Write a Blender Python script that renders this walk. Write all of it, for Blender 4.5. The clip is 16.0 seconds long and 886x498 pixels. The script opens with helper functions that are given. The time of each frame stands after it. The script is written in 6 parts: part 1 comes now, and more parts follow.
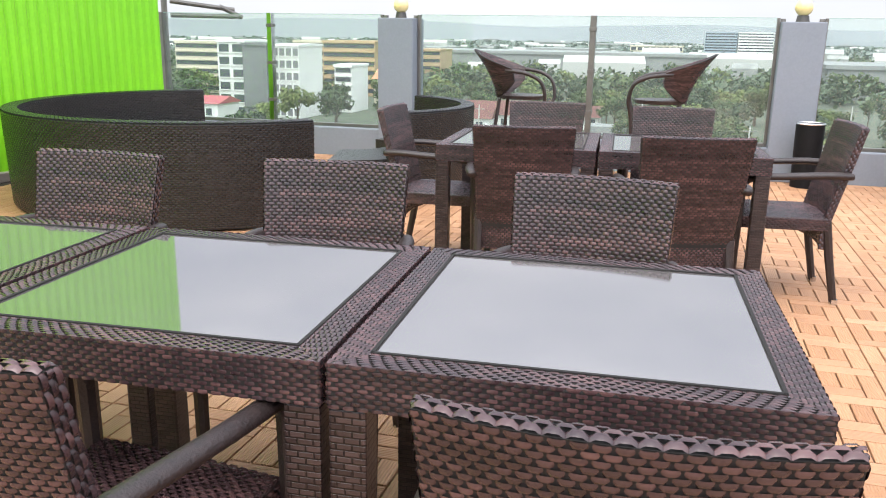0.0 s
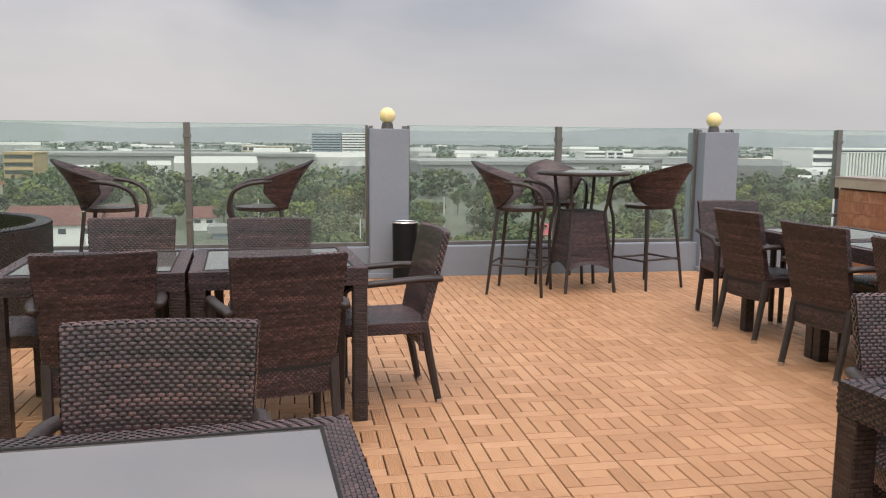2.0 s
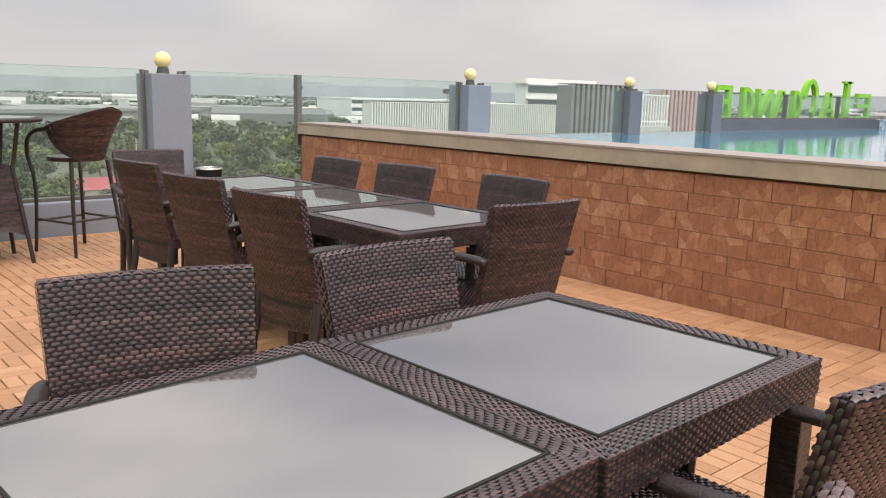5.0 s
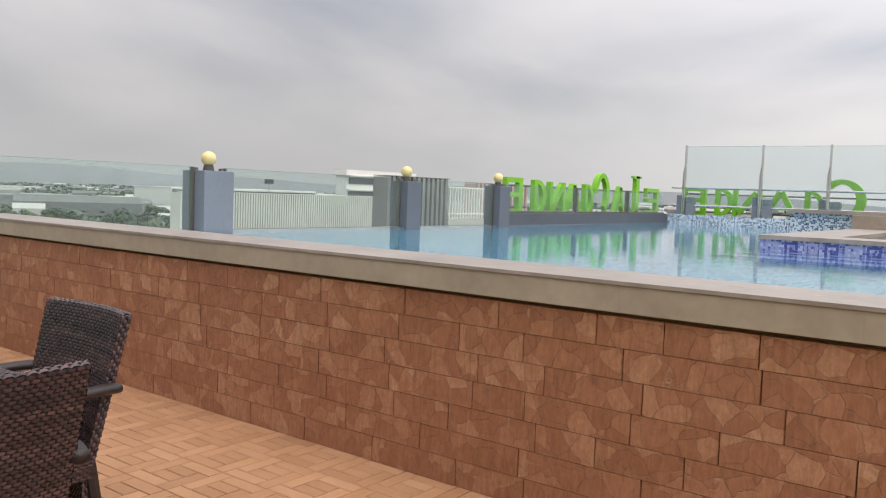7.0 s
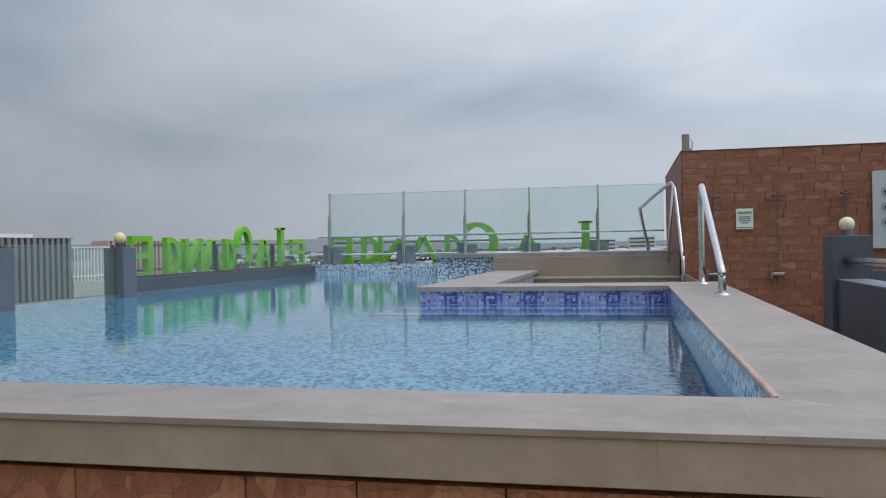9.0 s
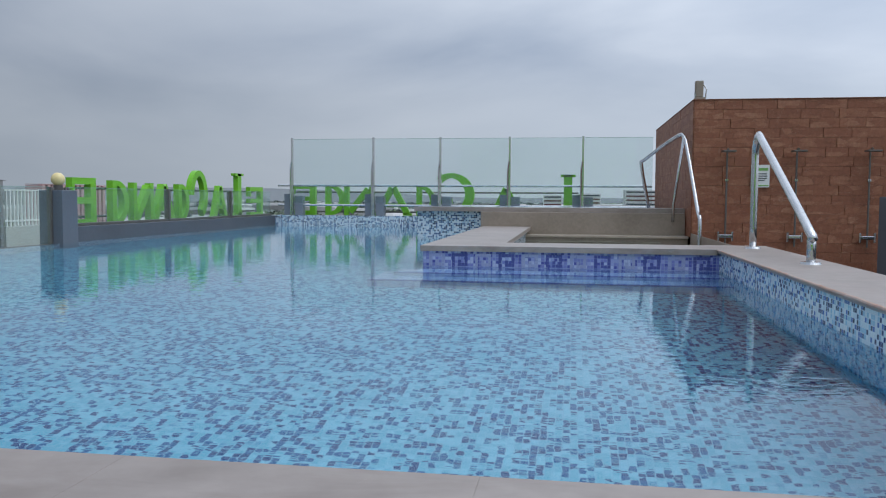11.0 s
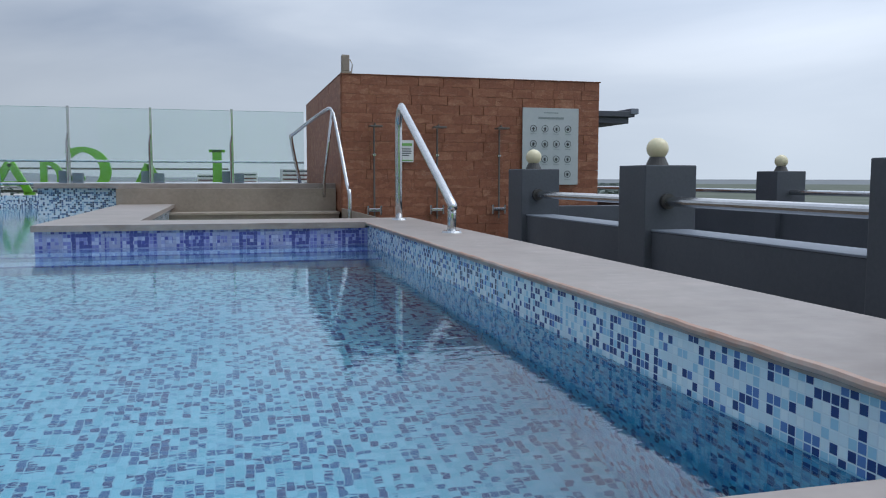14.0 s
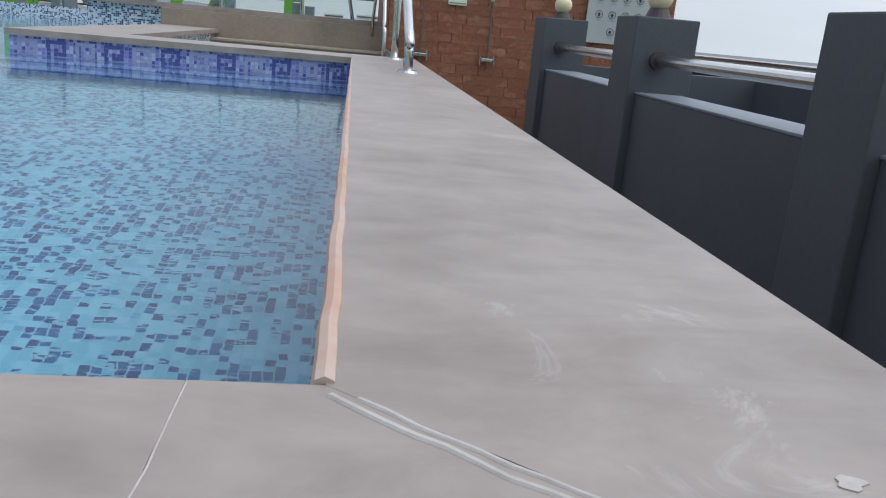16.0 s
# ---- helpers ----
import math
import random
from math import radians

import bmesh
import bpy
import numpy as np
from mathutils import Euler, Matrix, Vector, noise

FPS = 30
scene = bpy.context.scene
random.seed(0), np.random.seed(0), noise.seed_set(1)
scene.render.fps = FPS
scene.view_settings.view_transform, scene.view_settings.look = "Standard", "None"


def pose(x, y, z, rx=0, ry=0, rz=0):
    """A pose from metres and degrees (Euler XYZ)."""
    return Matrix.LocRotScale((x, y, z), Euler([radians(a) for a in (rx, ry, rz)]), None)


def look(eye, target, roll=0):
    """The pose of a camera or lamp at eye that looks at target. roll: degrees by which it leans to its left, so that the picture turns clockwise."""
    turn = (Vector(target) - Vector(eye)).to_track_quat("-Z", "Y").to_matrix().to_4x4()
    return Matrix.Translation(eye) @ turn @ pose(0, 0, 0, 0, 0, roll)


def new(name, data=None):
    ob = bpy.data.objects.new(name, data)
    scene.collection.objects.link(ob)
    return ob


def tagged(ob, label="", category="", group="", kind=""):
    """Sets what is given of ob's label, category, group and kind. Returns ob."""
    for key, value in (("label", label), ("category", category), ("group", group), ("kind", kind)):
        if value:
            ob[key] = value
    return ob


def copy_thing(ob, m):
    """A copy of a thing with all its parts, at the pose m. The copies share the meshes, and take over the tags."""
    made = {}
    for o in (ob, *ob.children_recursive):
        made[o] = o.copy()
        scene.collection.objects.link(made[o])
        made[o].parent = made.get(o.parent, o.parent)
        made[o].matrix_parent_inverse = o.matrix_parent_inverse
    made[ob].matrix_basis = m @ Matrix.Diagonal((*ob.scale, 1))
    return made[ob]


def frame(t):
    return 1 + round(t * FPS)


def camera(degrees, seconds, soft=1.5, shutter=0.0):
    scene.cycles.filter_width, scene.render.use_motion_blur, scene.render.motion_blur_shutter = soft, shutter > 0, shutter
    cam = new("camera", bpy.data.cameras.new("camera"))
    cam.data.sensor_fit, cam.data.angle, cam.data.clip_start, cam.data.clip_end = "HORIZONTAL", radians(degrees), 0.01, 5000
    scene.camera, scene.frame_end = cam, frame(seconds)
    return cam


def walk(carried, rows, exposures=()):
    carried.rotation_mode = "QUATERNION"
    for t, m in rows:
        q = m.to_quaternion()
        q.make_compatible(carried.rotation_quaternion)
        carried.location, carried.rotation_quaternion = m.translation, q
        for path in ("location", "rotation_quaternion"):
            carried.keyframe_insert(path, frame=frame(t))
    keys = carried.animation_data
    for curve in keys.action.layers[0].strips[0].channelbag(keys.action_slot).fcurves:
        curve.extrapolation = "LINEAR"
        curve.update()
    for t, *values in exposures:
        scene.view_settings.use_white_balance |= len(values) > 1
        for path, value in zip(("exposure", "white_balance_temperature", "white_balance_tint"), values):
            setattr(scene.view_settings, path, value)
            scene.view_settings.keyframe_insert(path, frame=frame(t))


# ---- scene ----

cam = camera(57.1, 16.0, 1.1)
PATH = [
    (0, (8.377, -4.936, 1.29), (6.517, -5.469, 0.782), 0.9),
    (0.5, (8.098, -4.945, 1.292), (6.202, -5.367, 0.818), 0.9),
    (1, (8.092, -4.909, 1.32), (6.142, -5.14, 0.938), 1.1),
    (1.5, (8.043, -4.873, 1.324), (6.066, -4.859, 1.019), 1.0),
    (2, (8.065, -4.824, 1.346), (6.114, -4.472, 1.082), 0.5),
    (2.5, (8.015, -4.698, 1.351), (6.172, -3.959, 1.108), 0.0),
    (3, (7.91, -4.488, 1.35), (6.252, -3.395, 1.115), 0.2),
    (3.5, (7.852, -4.303, 1.329), (6.407, -2.947, 1.064), 0.2),
    (3.7, (7.819, -4.237, 1.304), (6.456, -2.803, 1.013), 0.4),
    (5.8, (7.734, -3.054, 1.325), (6.163, -1.872, 0.958), 1.2),
    (6, (7.711, -2.892, 1.337), (6.129, -1.711, 1.015), 1.5),
    (6.5, (7.6, -2.454, 1.346), (6.11, -1.138, 1.129), 2.7),
    (7, (7.306, -1.914, 1.31), (6.099, -0.326, 1.173), 2.1),
    (7.5, (7.21, -1.58, 1.347), (6.339, 0.217, 1.29), 0.6),
    (8, (7.086, -1.263, 1.429), (6.448, 0.632, 1.433), -1.5),
    (8.5, (6.939, -1.006, 1.427), (6.426, 0.927, 1.449), -2.0),
    (9, (6.768, -0.792, 1.396), (6.327, 1.159, 1.388), -1.1),
    (9.5, (6.555, -0.536, 1.391), (6.186, 1.429, 1.326), 0.0),
    (10, (6.39, -0.165, 1.374), (6.075, 1.807, 1.261), 0.6),
    (10.2, (6.326, -0.074, 1.377), (6.016, 1.898, 1.251), 0.7),
    (12.3, (5.673, 0.657, 1.389), (5.451, 2.642, 1.283), -3.1),
    (12.5, (5.715, 0.669, 1.391), (5.593, 2.663, 1.291), -3.0),
    (13, (5.85, 0.67, 1.397), (5.987, 2.664, 1.313), -1.9),
    (13.5, (6.002, 0.644, 1.371), (6.358, 2.61, 1.272), -0.5),
    (14, (6.119, 0.649, 1.33), (6.626, 2.575, 1.158), 0.1),
    (14.5, (6.329, 0.871, 1.292), (6.904, 2.765, 1.007), 0.8),
    (15, (6.562, 0.859, 1.230), (7.128, 2.740, 0.854), 2.7),
    (15.5, (6.815, 0.789, 1.239), (7.282, 2.679, 0.780), 4.1),
    (16, (7.134, 0.825, 1.256), (7.381, 2.740, 0.735), 5.3),
]
EXPO = [(0, 1.20, 6750, 13), (0.5, 1.0, 6800, 13), (1.0, 0.80, 7000, 14), (1.5, 0.55, 7250, 15), (2.0, 0.45, 7250, 15), (3.5, 0.47, 7200, 15), (5.8, 0.66, 7400, 15), (6.0, 0.62, 7400, 15), (6.5, 0.50, 7300, 15), (7.0, 0.32, 7200, 14),
        (7.5, 0.08, 6950, 13), (8.0, -0.12, 6600, 11), (9.0, -0.29, 6250, 10), (10.0, -0.24, 6050, 9), (12.5, -0.46, 5950, 9), (13.5, -0.42, 5950, 9), (14.5, -0.26, 5900, 8), (15.5, -0.20, 6100, 8), (16.0, -0.14, 6250, 9)]
walk(cam, [(t, look(eye, target, roll)) for t, eye, target, roll in PATH], EXPO)

# ---------------- world, sun ----------------
world = bpy.data.worlds.new("overcast_sky")
scene.world = world
world.use_nodes = True
wn, wl = world.node_tree.nodes, world.node_tree.links
wn.clear()
w_out = wn.new("ShaderNodeOutputWorld")
w_bg = wn.new("ShaderNodeBackground")
w_sky = wn.new("ShaderNodeTexSky")
w_sky.sky_type = "NISHITA"
w_sky.sun_disc = False
w_sky.sun_elevation = radians(48)
w_sky.sun_rotation = radians(106)
w_sky.dust_density = 4.0
w_sc = wn.new("ShaderNodeVectorMath")
w_sc.operation = "SCALE"
w_sc.inputs["Scale"].default_value = 0.06
w_co = wn.new("ShaderNodeTexCoord")
w_map = wn.new("ShaderNodeMapping")
w_map.inputs["Scale"].default_value = (1.0, 1.0, 3.0)
w_map.inputs["Location"].default_value = (0.35, 1.7, 0.2)
w_n1 = wn.new("ShaderNodeTexNoise")
w_n1.inputs["Scale"].default_value = 1.7
w_n1.inputs["Detail"].default_value = 7.0
w_n1.inputs["Roughness"].default_value = 0.47
w_n1.inputs["Distortion"].default_value = 0.35
w_rmp = wn.new("ShaderNodeValToRGB")
w_rmp.color_ramp.elements[0].position = 0.31
w_rmp.color_ramp.elements[0].color = (0.305, 0.365, 0.468, 1)
w_rmp.color_ramp.elements[1].position = 0.70
w_rmp.color_ramp.elements[1].color = (0.745, 0.77, 0.815, 1)
w_sep = wn.new("ShaderNodeSeparateXYZ")
w_grad = wn.new("ShaderNodeMapRange")   # overcast sky: brighter towards the zenith
w_grad.inputs["From Min"].default_value = 0.12
w_grad.inputs["From Max"].default_value = 1.0
w_grad.inputs["To Min"].default_value = 1.0
w_grad.inputs["To Max"].default_value = 2.3
w_hz = wn.new("ShaderNodeMapRange")     # pale haze at the horizon
w_hz.inputs["From Min"].default_value = -0.02
w_hz.inputs["From Max"].default_value = 0.16
w_hz.inputs["To Min"].default_value = 1.0
w_hz.inputs["To Max"].default_value = 0.0
w_hmix = wn.new("ShaderNodeMix")
w_hmix.data_type = "RGBA"
w_hmix.inputs[7].default_value = (0.58, 0.62, 0.66, 1)
w_mul = wn.new("ShaderNodeVectorMath")
w_mul.operation = "SCALE"
w_mix = wn.new("ShaderNodeMix")
w_mix.data_type = "RGBA"
w_mix.inputs[0].default_value = 0.9
wl.new(w_co.outputs["Generated"], w_map.inputs["Vector"])
wl.new(w_map.outputs["Vector"], w_n1.inputs["Vector"])
wl.new(w_n1.outputs["Fac"], w_rmp.inputs["Fac"])
wl.new(w_co.outputs["Generated"], w_sep.inputs["Vector"])
wl.new(w_sep.outputs["Z"], w_grad.inputs["Value"])
wl.new(w_sep.outputs["Z"], w_hz.inputs["Value"])
wl.new(w_hz.outputs["Result"], w_hmix.inputs[0])
wl.new(w_rmp.outputs["Color"], w_hmix.inputs[6])
wl.new(w_hmix.outputs[2], w_mul.inputs[0])
w_side = wn.new("ShaderNodeMapRange")   # thinner cloud on the sun's side
w_side.inputs["From Min"].default_value = -0.7
w_side.inputs["From Max"].default_value = 0.6
w_side.inputs["To Min"].default_value = 0.76
w_side.inputs["To Max"].default_value = 1.56
wl.new(w_sep.outputs["X"], w_side.inputs["Value"])
w_gs = wn.new("ShaderNodeMath")
w_gs.operation = "MULTIPLY"
wl.new(w_grad.outputs["Result"], w_gs.inputs[0])
wl.new(w_side.outputs["Result"], w_gs.inputs[1])
wl.new(w_gs.outputs[0], w_mul.inputs["Scale"])
wl.new(w_sky.outputs["Color"], w_sc.inputs[0])
wl.new(w_sc.outputs["Vector"], w_mix.inputs[6])
wl.new(w_mul.outputs["Vector"], w_mix.inputs[7])
wl.new(w_mix.outputs[2], w_bg.inputs["Color"])
w_bg.inputs["Strength"].default_value = 1.0
wl.new(w_bg.outputs["Background"], w_out.inputs["Surface"])

sun_data = bpy.data.lights.new("sun", "SUN")
sun_data.energy = 1.3
sun_data.angle = radians(50)
sun_data.color = (1.0, 0.95, 0.88)
sun = new("sun", sun_data)
sun.matrix_world = look((18, -4, 30), (4, 0, 0))


# ---------------- materials ----------------
def nodes_of(name):
    m = bpy.data.materials.new(name)
    m.use_nodes = True
    return m, m.node_tree.nodes, m.node_tree.links, m.node_tree.nodes["Principled BSDF"]


def ramp(n, stops):
    r = n.new("ShaderNodeValToRGB")
    el = r.color_ramp.elements
    while len(el) < len(stops):
        el.new(0.5)
    for e, (p, c) in zip(el, stops):
        e.position, e.color = p, (*c, 1)
    return r


def noise_node(n, l, co, scale, detail=4.0, rough=0.55, dist=0.0):
    t = n.new("ShaderNodeTexNoise")
    t.inputs["Scale"].default_value = scale
    t.inputs["Detail"].default_value = detail
    t.inputs["Roughness"].default_value = rough
    t.inputs["Distortion"].default_value = dist
    l.new(co, t.inputs["Vector"])
    return t


def plain(name, c1, c2, rough=0.6, fine=60.0, coarse=2.5, bump=0.15, metal=0.0, spec=0.5, vary=0.0, island=False):
    """A surface with grain and blotches between two colours, and optional change from piece to piece."""
    m, n, l, b = nodes_of(name)
    co = n.new("ShaderNodeTexCoord").outputs["Object"]
    a = noise_node(n, l, co, coarse, 5)
    f = noise_node(n, l, co, fine, 3)
    mix = n.new("ShaderNodeMix")
    mix.inputs[0].default_value = 0.35
    l.new(a.outputs["Fac"], mix.inputs[2])
    l.new(f.outputs["Fac"], mix.inputs[3])
    val = mix.outputs[0]
    if vary:
        rnd = n.new("ShaderNodeNewGeometry").outputs["Random Per Island"] if island else n.new("ShaderNodeObjectInfo").outputs["Random"]
        mr = n.new("ShaderNodeMapRange")
        mr.inputs["To Min"].default_value = -vary
        mr.inputs["To Max"].default_value = vary
        l.new(rnd, mr.inputs["Value"])
        ad = n.new("ShaderNodeMath")
        l.new(val, ad.inputs[0])
        l.new(mr.outputs["Result"], ad.inputs[1])
        val = ad.outputs[0]
    r = ramp(n, [(0.3, c1), (0.7, c2)])
    l.new(val, r.inputs["Fac"])
    l.new(r.outputs["Color"], b.inputs["Base Color"])
    b.inputs["Roughness"].default_value = rough
    b.inputs["Metallic"].default_value = metal
    b.inputs["Specular IOR Level"].default_value = spec
    if bump:
        bp = n.new("ShaderNodeBump")
        bp.inputs["Strength"].default_value = bump
        bp.inputs["Distance"].default_value = 0.004
        l.new(f.outputs["Fac"], bp.inputs["Height"])
        l.new(bp.outputs["Normal"], b.inputs["Normal"])
    return m


def wicker_mat(name, dark, mid, light):
    """Flat woven resin strands: colour changes strand by strand, with a soft sheen."""
    m, n, l, b = nodes_of(name)
    co = n.new("ShaderNodeTexCoord").outputs["Object"]
    mp = n.new("ShaderNodeMapping")
    mp.inputs["Scale"].default_value = (2.2, 2.2, 40)
    l.new(co, mp.inputs["Vector"])
    a = noise_node(n, l, mp.outputs["Vector"], 1.0, 3, 0.6)
    rnd = n.new("ShaderNodeNewGeometry").outputs["Random Per Island"]
    mix = n.new("ShaderNodeMix")
    mix.inputs[0].default_value = 0.22
    l.new(a.outputs["Fac"], mix.inputs[2])
    l.new(rnd, mix.inputs[3])
    r = ramp(n, [(0.27, dark), (0.5, mid), (0.76, light)])
    l.new(mix.outputs[0], r.inputs["Fac"])
    l.new(r.outputs["Color"], b.inputs["Base Color"])
    b.inputs["Roughness"].default_value = 0.27
    b.inputs["Specular IOR Level"].default_value = 0.6
    return m


def weave_flat(name, dark, mid, light, w=0.03, h=0.0125, axis="xz"):
    """The same weave for surfaces seen from farther off, in the surface's own UV metres."""
    m, n, l, b = nodes_of(name)
    uv = n.new("ShaderNodeTexCoord").outputs["UV"]
    br = n.new("ShaderNodeTexBrick")
    br.inputs["Scale"].default_value = 1.0
    br.inputs["Brick Width"].default_value = w
    br.inputs["Row Height"].default_value = h
    br.inputs["Mortar Size"].default_value = h * 0.16
    br.inputs["Mortar Smooth"].default_value = 0.6
    br.inputs["Color1"].default_value = (*dark, 1)
    br.inputs["Color2"].default_value = (*light, 1)
    br.inputs["Mortar"].default_value = (dark[0] * 0.35, dark[1] * 0.35, dark[2] * 0.35, 1)
    l.new(uv, br.inputs["Vector"])
    l.new(br.outputs["Color"], b.inputs["Base Color"])
    bp = n.new("ShaderNodeBump")
    bp.invert = True
    bp.inputs["Strength"].default_value = 0.9
    bp.inputs["Distance"].default_value = 0.004
    l.new(br.outputs["Fac"], bp.inputs["Height"])
    l.new(bp.outputs["Normal"], b.inputs["Normal"])
    b.inputs["Roughness"].default_value = 0.34
    b.inputs["Specular IOR Level"].default_value = 0.5
    return m


def glass_mat(name, tint=(0.93, 0.97, 0.96), ior=1.5, rough=0.0, film=0.0):
    """Thin pane: clear, with a mirror sheen that grows towards grazing views and a faint film of dust."""
    m, n, l, b = nodes_of(name)
    n.remove(b)
    out = n["Material Output"]
    tr = n.new("ShaderNodeBsdfTransparent")
    tr.inputs["Color"].default_value = (*tint, 1)
    gl = n.new("ShaderNodeBsdfGlossy")
    gl.inputs["Roughness"].default_value = rough
    lw = n.new("ShaderNodeLayerWeight")
    lw.inputs["Blend"].default_value = 0.5
    pw = n.new("ShaderNodeMath")
    pw.operation = "POWER"
    pw.inputs[1].default_value = 5.0
    l.new(lw.outputs["Facing"], pw.inputs[0])
    fr = n.new("ShaderNodeMapRange")
    fr.inputs["To Min"].default_value = 0.025
    fr.inputs["To Max"].default_value = 0.55
    l.new(pw.outputs[0], fr.inputs["Value"])
    mx = n.new("ShaderNodeMixShader")
    l.new(fr.outputs["Result"], mx.inputs["Fac"])
    l.new(tr.outputs["BSDF"], mx.inputs[1])
    l.new(gl.outputs["BSDF"], mx.inputs[2])
    last = mx.outputs["Shader"]
    if film:
        df = n.new("ShaderNodeBsdfDiffuse")
        df.inputs["Color"].default_value = (0.62, 0.70, 0.68, 1)
        nz = noise_node(n, l, n.new("ShaderNodeTexCoord").outputs["Object"], 3.0, 6)
        mr = n.new("ShaderNodeMapRange")
        mr.inputs["To Min"].default_value = film * 0.4
        mr.inputs["To Max"].default_value = film * 1.6
        l.new(nz.outputs["Fac"], mr.inputs["Value"])
        m2 = n.new("ShaderNodeMixShader")
        l.new(mr.outputs["Result"], m2.inputs["Fac"])
        l.new(last, m2.inputs[1])
        l.new(df.outputs["BSDF"], m2.inputs[2])
        last = m2.outputs["Shader"]
    l.new(last, out.inputs["Surface"])
    return m


def water_mat():
    m, n, l, b = nodes_of("pool_water")
    n.remove(b)
    out = n["Material Output"]
    co = n.new("ShaderNodeTexCoord").outputs["Object"]
    mp = n.new("ShaderNodeMapping")
    mp.inputs["Scale"].default_value = (1.0, 1.9, 1.0)
    l.new(co, mp.inputs["Vector"])
    a = noise_node(n, l, mp.outputs["Vector"], 5.0, 3, 0.5, 0.6)
    c = noise_node(n, l, mp.outputs["Vector"], 15.0, 2, 0.5, 0.2)
    mix = n.new("ShaderNodeMix")
    mix.inputs[0].default_value = 0.3
    l.new(a.outputs["Fac"], mix.inputs[2])
    l.new(c.outputs["Fac"], mix.inputs[3])
    bp = n.new("ShaderNodeBump")
    bp.inputs["Strength"].default_value = 0.12
    bp.inputs["Distance"].default_value = 0.012
    l.new(mix.outputs[0], bp.inputs["Height"])
    rf = n.new("ShaderNodeBsdfRefraction")
    rf.inputs["Color"].default_value = (0.80, 0.95, 0.99, 1)
    rf.inputs["IOR"].default_value = 1.33
    rf.inputs["Roughness"].default_value = 0.0
    l.new(bp.outputs["Normal"], rf.inputs["Normal"])
    gl = n.new("ShaderNodeBsdfGlossy")
    gl.inputs["Roughness"].default_value = 0.008
    gl.inputs["Color"].default_value = (1, 1, 1, 1)
    l.new(bp.outputs["Normal"], gl.inputs["Normal"])
    fr = n.new("ShaderNodeFresnel")
    fr.inputs["IOR"].default_value = 1.335
    l.new(bp.outputs["Normal"], fr.inputs["Normal"])
    mx = n.new("ShaderNodeMixShader")
    l.new(fr.outputs["Fac"], mx.inputs["Fac"])
    l.new(rf.outputs["BSDF"], mx.inputs[1])
    l.new(gl.outputs["BSDF"], mx.inputs[2])
    l.new(mx.outputs["Shader"], out.inputs["Surface"])
    return m


def mosaic_mat(name, stops, size=0.026, grout=(0.62, 0.70, 0.74), rough=0.18, ax=("X", "Y"), spec=0.5):
    """Small square glass tiles: each cell takes one colour of the mix; pale grout between."""
    m, n, l, b = nodes_of(name)
    co = n.new("ShaderNodeTexCoord").outputs["Object"]
    sp = n.new("ShaderNodeSeparateXYZ")
    l.new(co, sp.inputs["Vector"])
    cells, edges = [], []
    for axis in ax:
        dv = n.new("ShaderNodeMath")
        dv.operation = "DIVIDE"
        dv.inputs[1].default_value = size
        l.new(sp.outputs[axis], dv.inputs[0])
        fl = n.new("ShaderNodeMath")
        fl.operation = "FLOOR"
        l.new(dv.outputs[0], fl.inputs[0])
        cells.append(fl.outputs[0])
        fc = n.new("ShaderNodeMath")
        fc.operation = "FRACT"
        l.new(dv.outputs[0], fc.inputs[0])
        pp = n.new("ShaderNodeMath")
        pp.operation = "PINGPONG"
        pp.inputs[1].default_value = 0.5
        l.new(fc.outputs[0], pp.inputs[0])
        edges.append(pp.outputs[0])
    cb = n.new("ShaderNodeCombineXYZ")
    l.new(cells[0], cb.inputs[0])
    l.new(cells[1], cb.inputs[1])
    wh = n.new("ShaderNodeTexWhiteNoise")
    l.new(cb.outputs[0], wh.inputs["Vector"])
    r = ramp(n, stops)
    r.color_ramp.interpolation = "CONSTANT"
    l.new(wh.outputs["Value"], r.inputs["Fac"])
    mn = n.new("ShaderNodeMath")
    mn.operation = "MINIMUM"
    l.new(edges[0], mn.inputs[0])
    l.new(edges[1], mn.inputs[1])
    gt = n.new("ShaderNodeMapRange")
    gt.inputs["From Min"].default_value = 0.04
    gt.inputs["From Max"].default_value = 0.09
    l.new(mn.outputs[0], gt.inputs["Value"])
    mx = n.new("ShaderNodeMix")
    mx.data_type = "RGBA"
    mx.inputs[6].default_value = (*grout, 1)
    l.new(gt.outputs["Result"], mx.inputs[0])
    l.new(r.outputs["Color"], mx.inputs[7])
    l.new(mx.outputs[2], b.inputs["Base Color"])
    bp = n.new("ShaderNodeBump")
    bp.inputs["Strength"].default_value = 0.4
    bp.inputs["Distance"].default_value = 0.002
    l.new(gt.outputs["Result"], bp.inputs["Height"])
    l.new(bp.outputs["Normal"], b.inputs["Normal"])
    b.inputs["Roughness"].default_value = rough
    b.inputs["Specular IOR Level"].default_value = spec
    return m


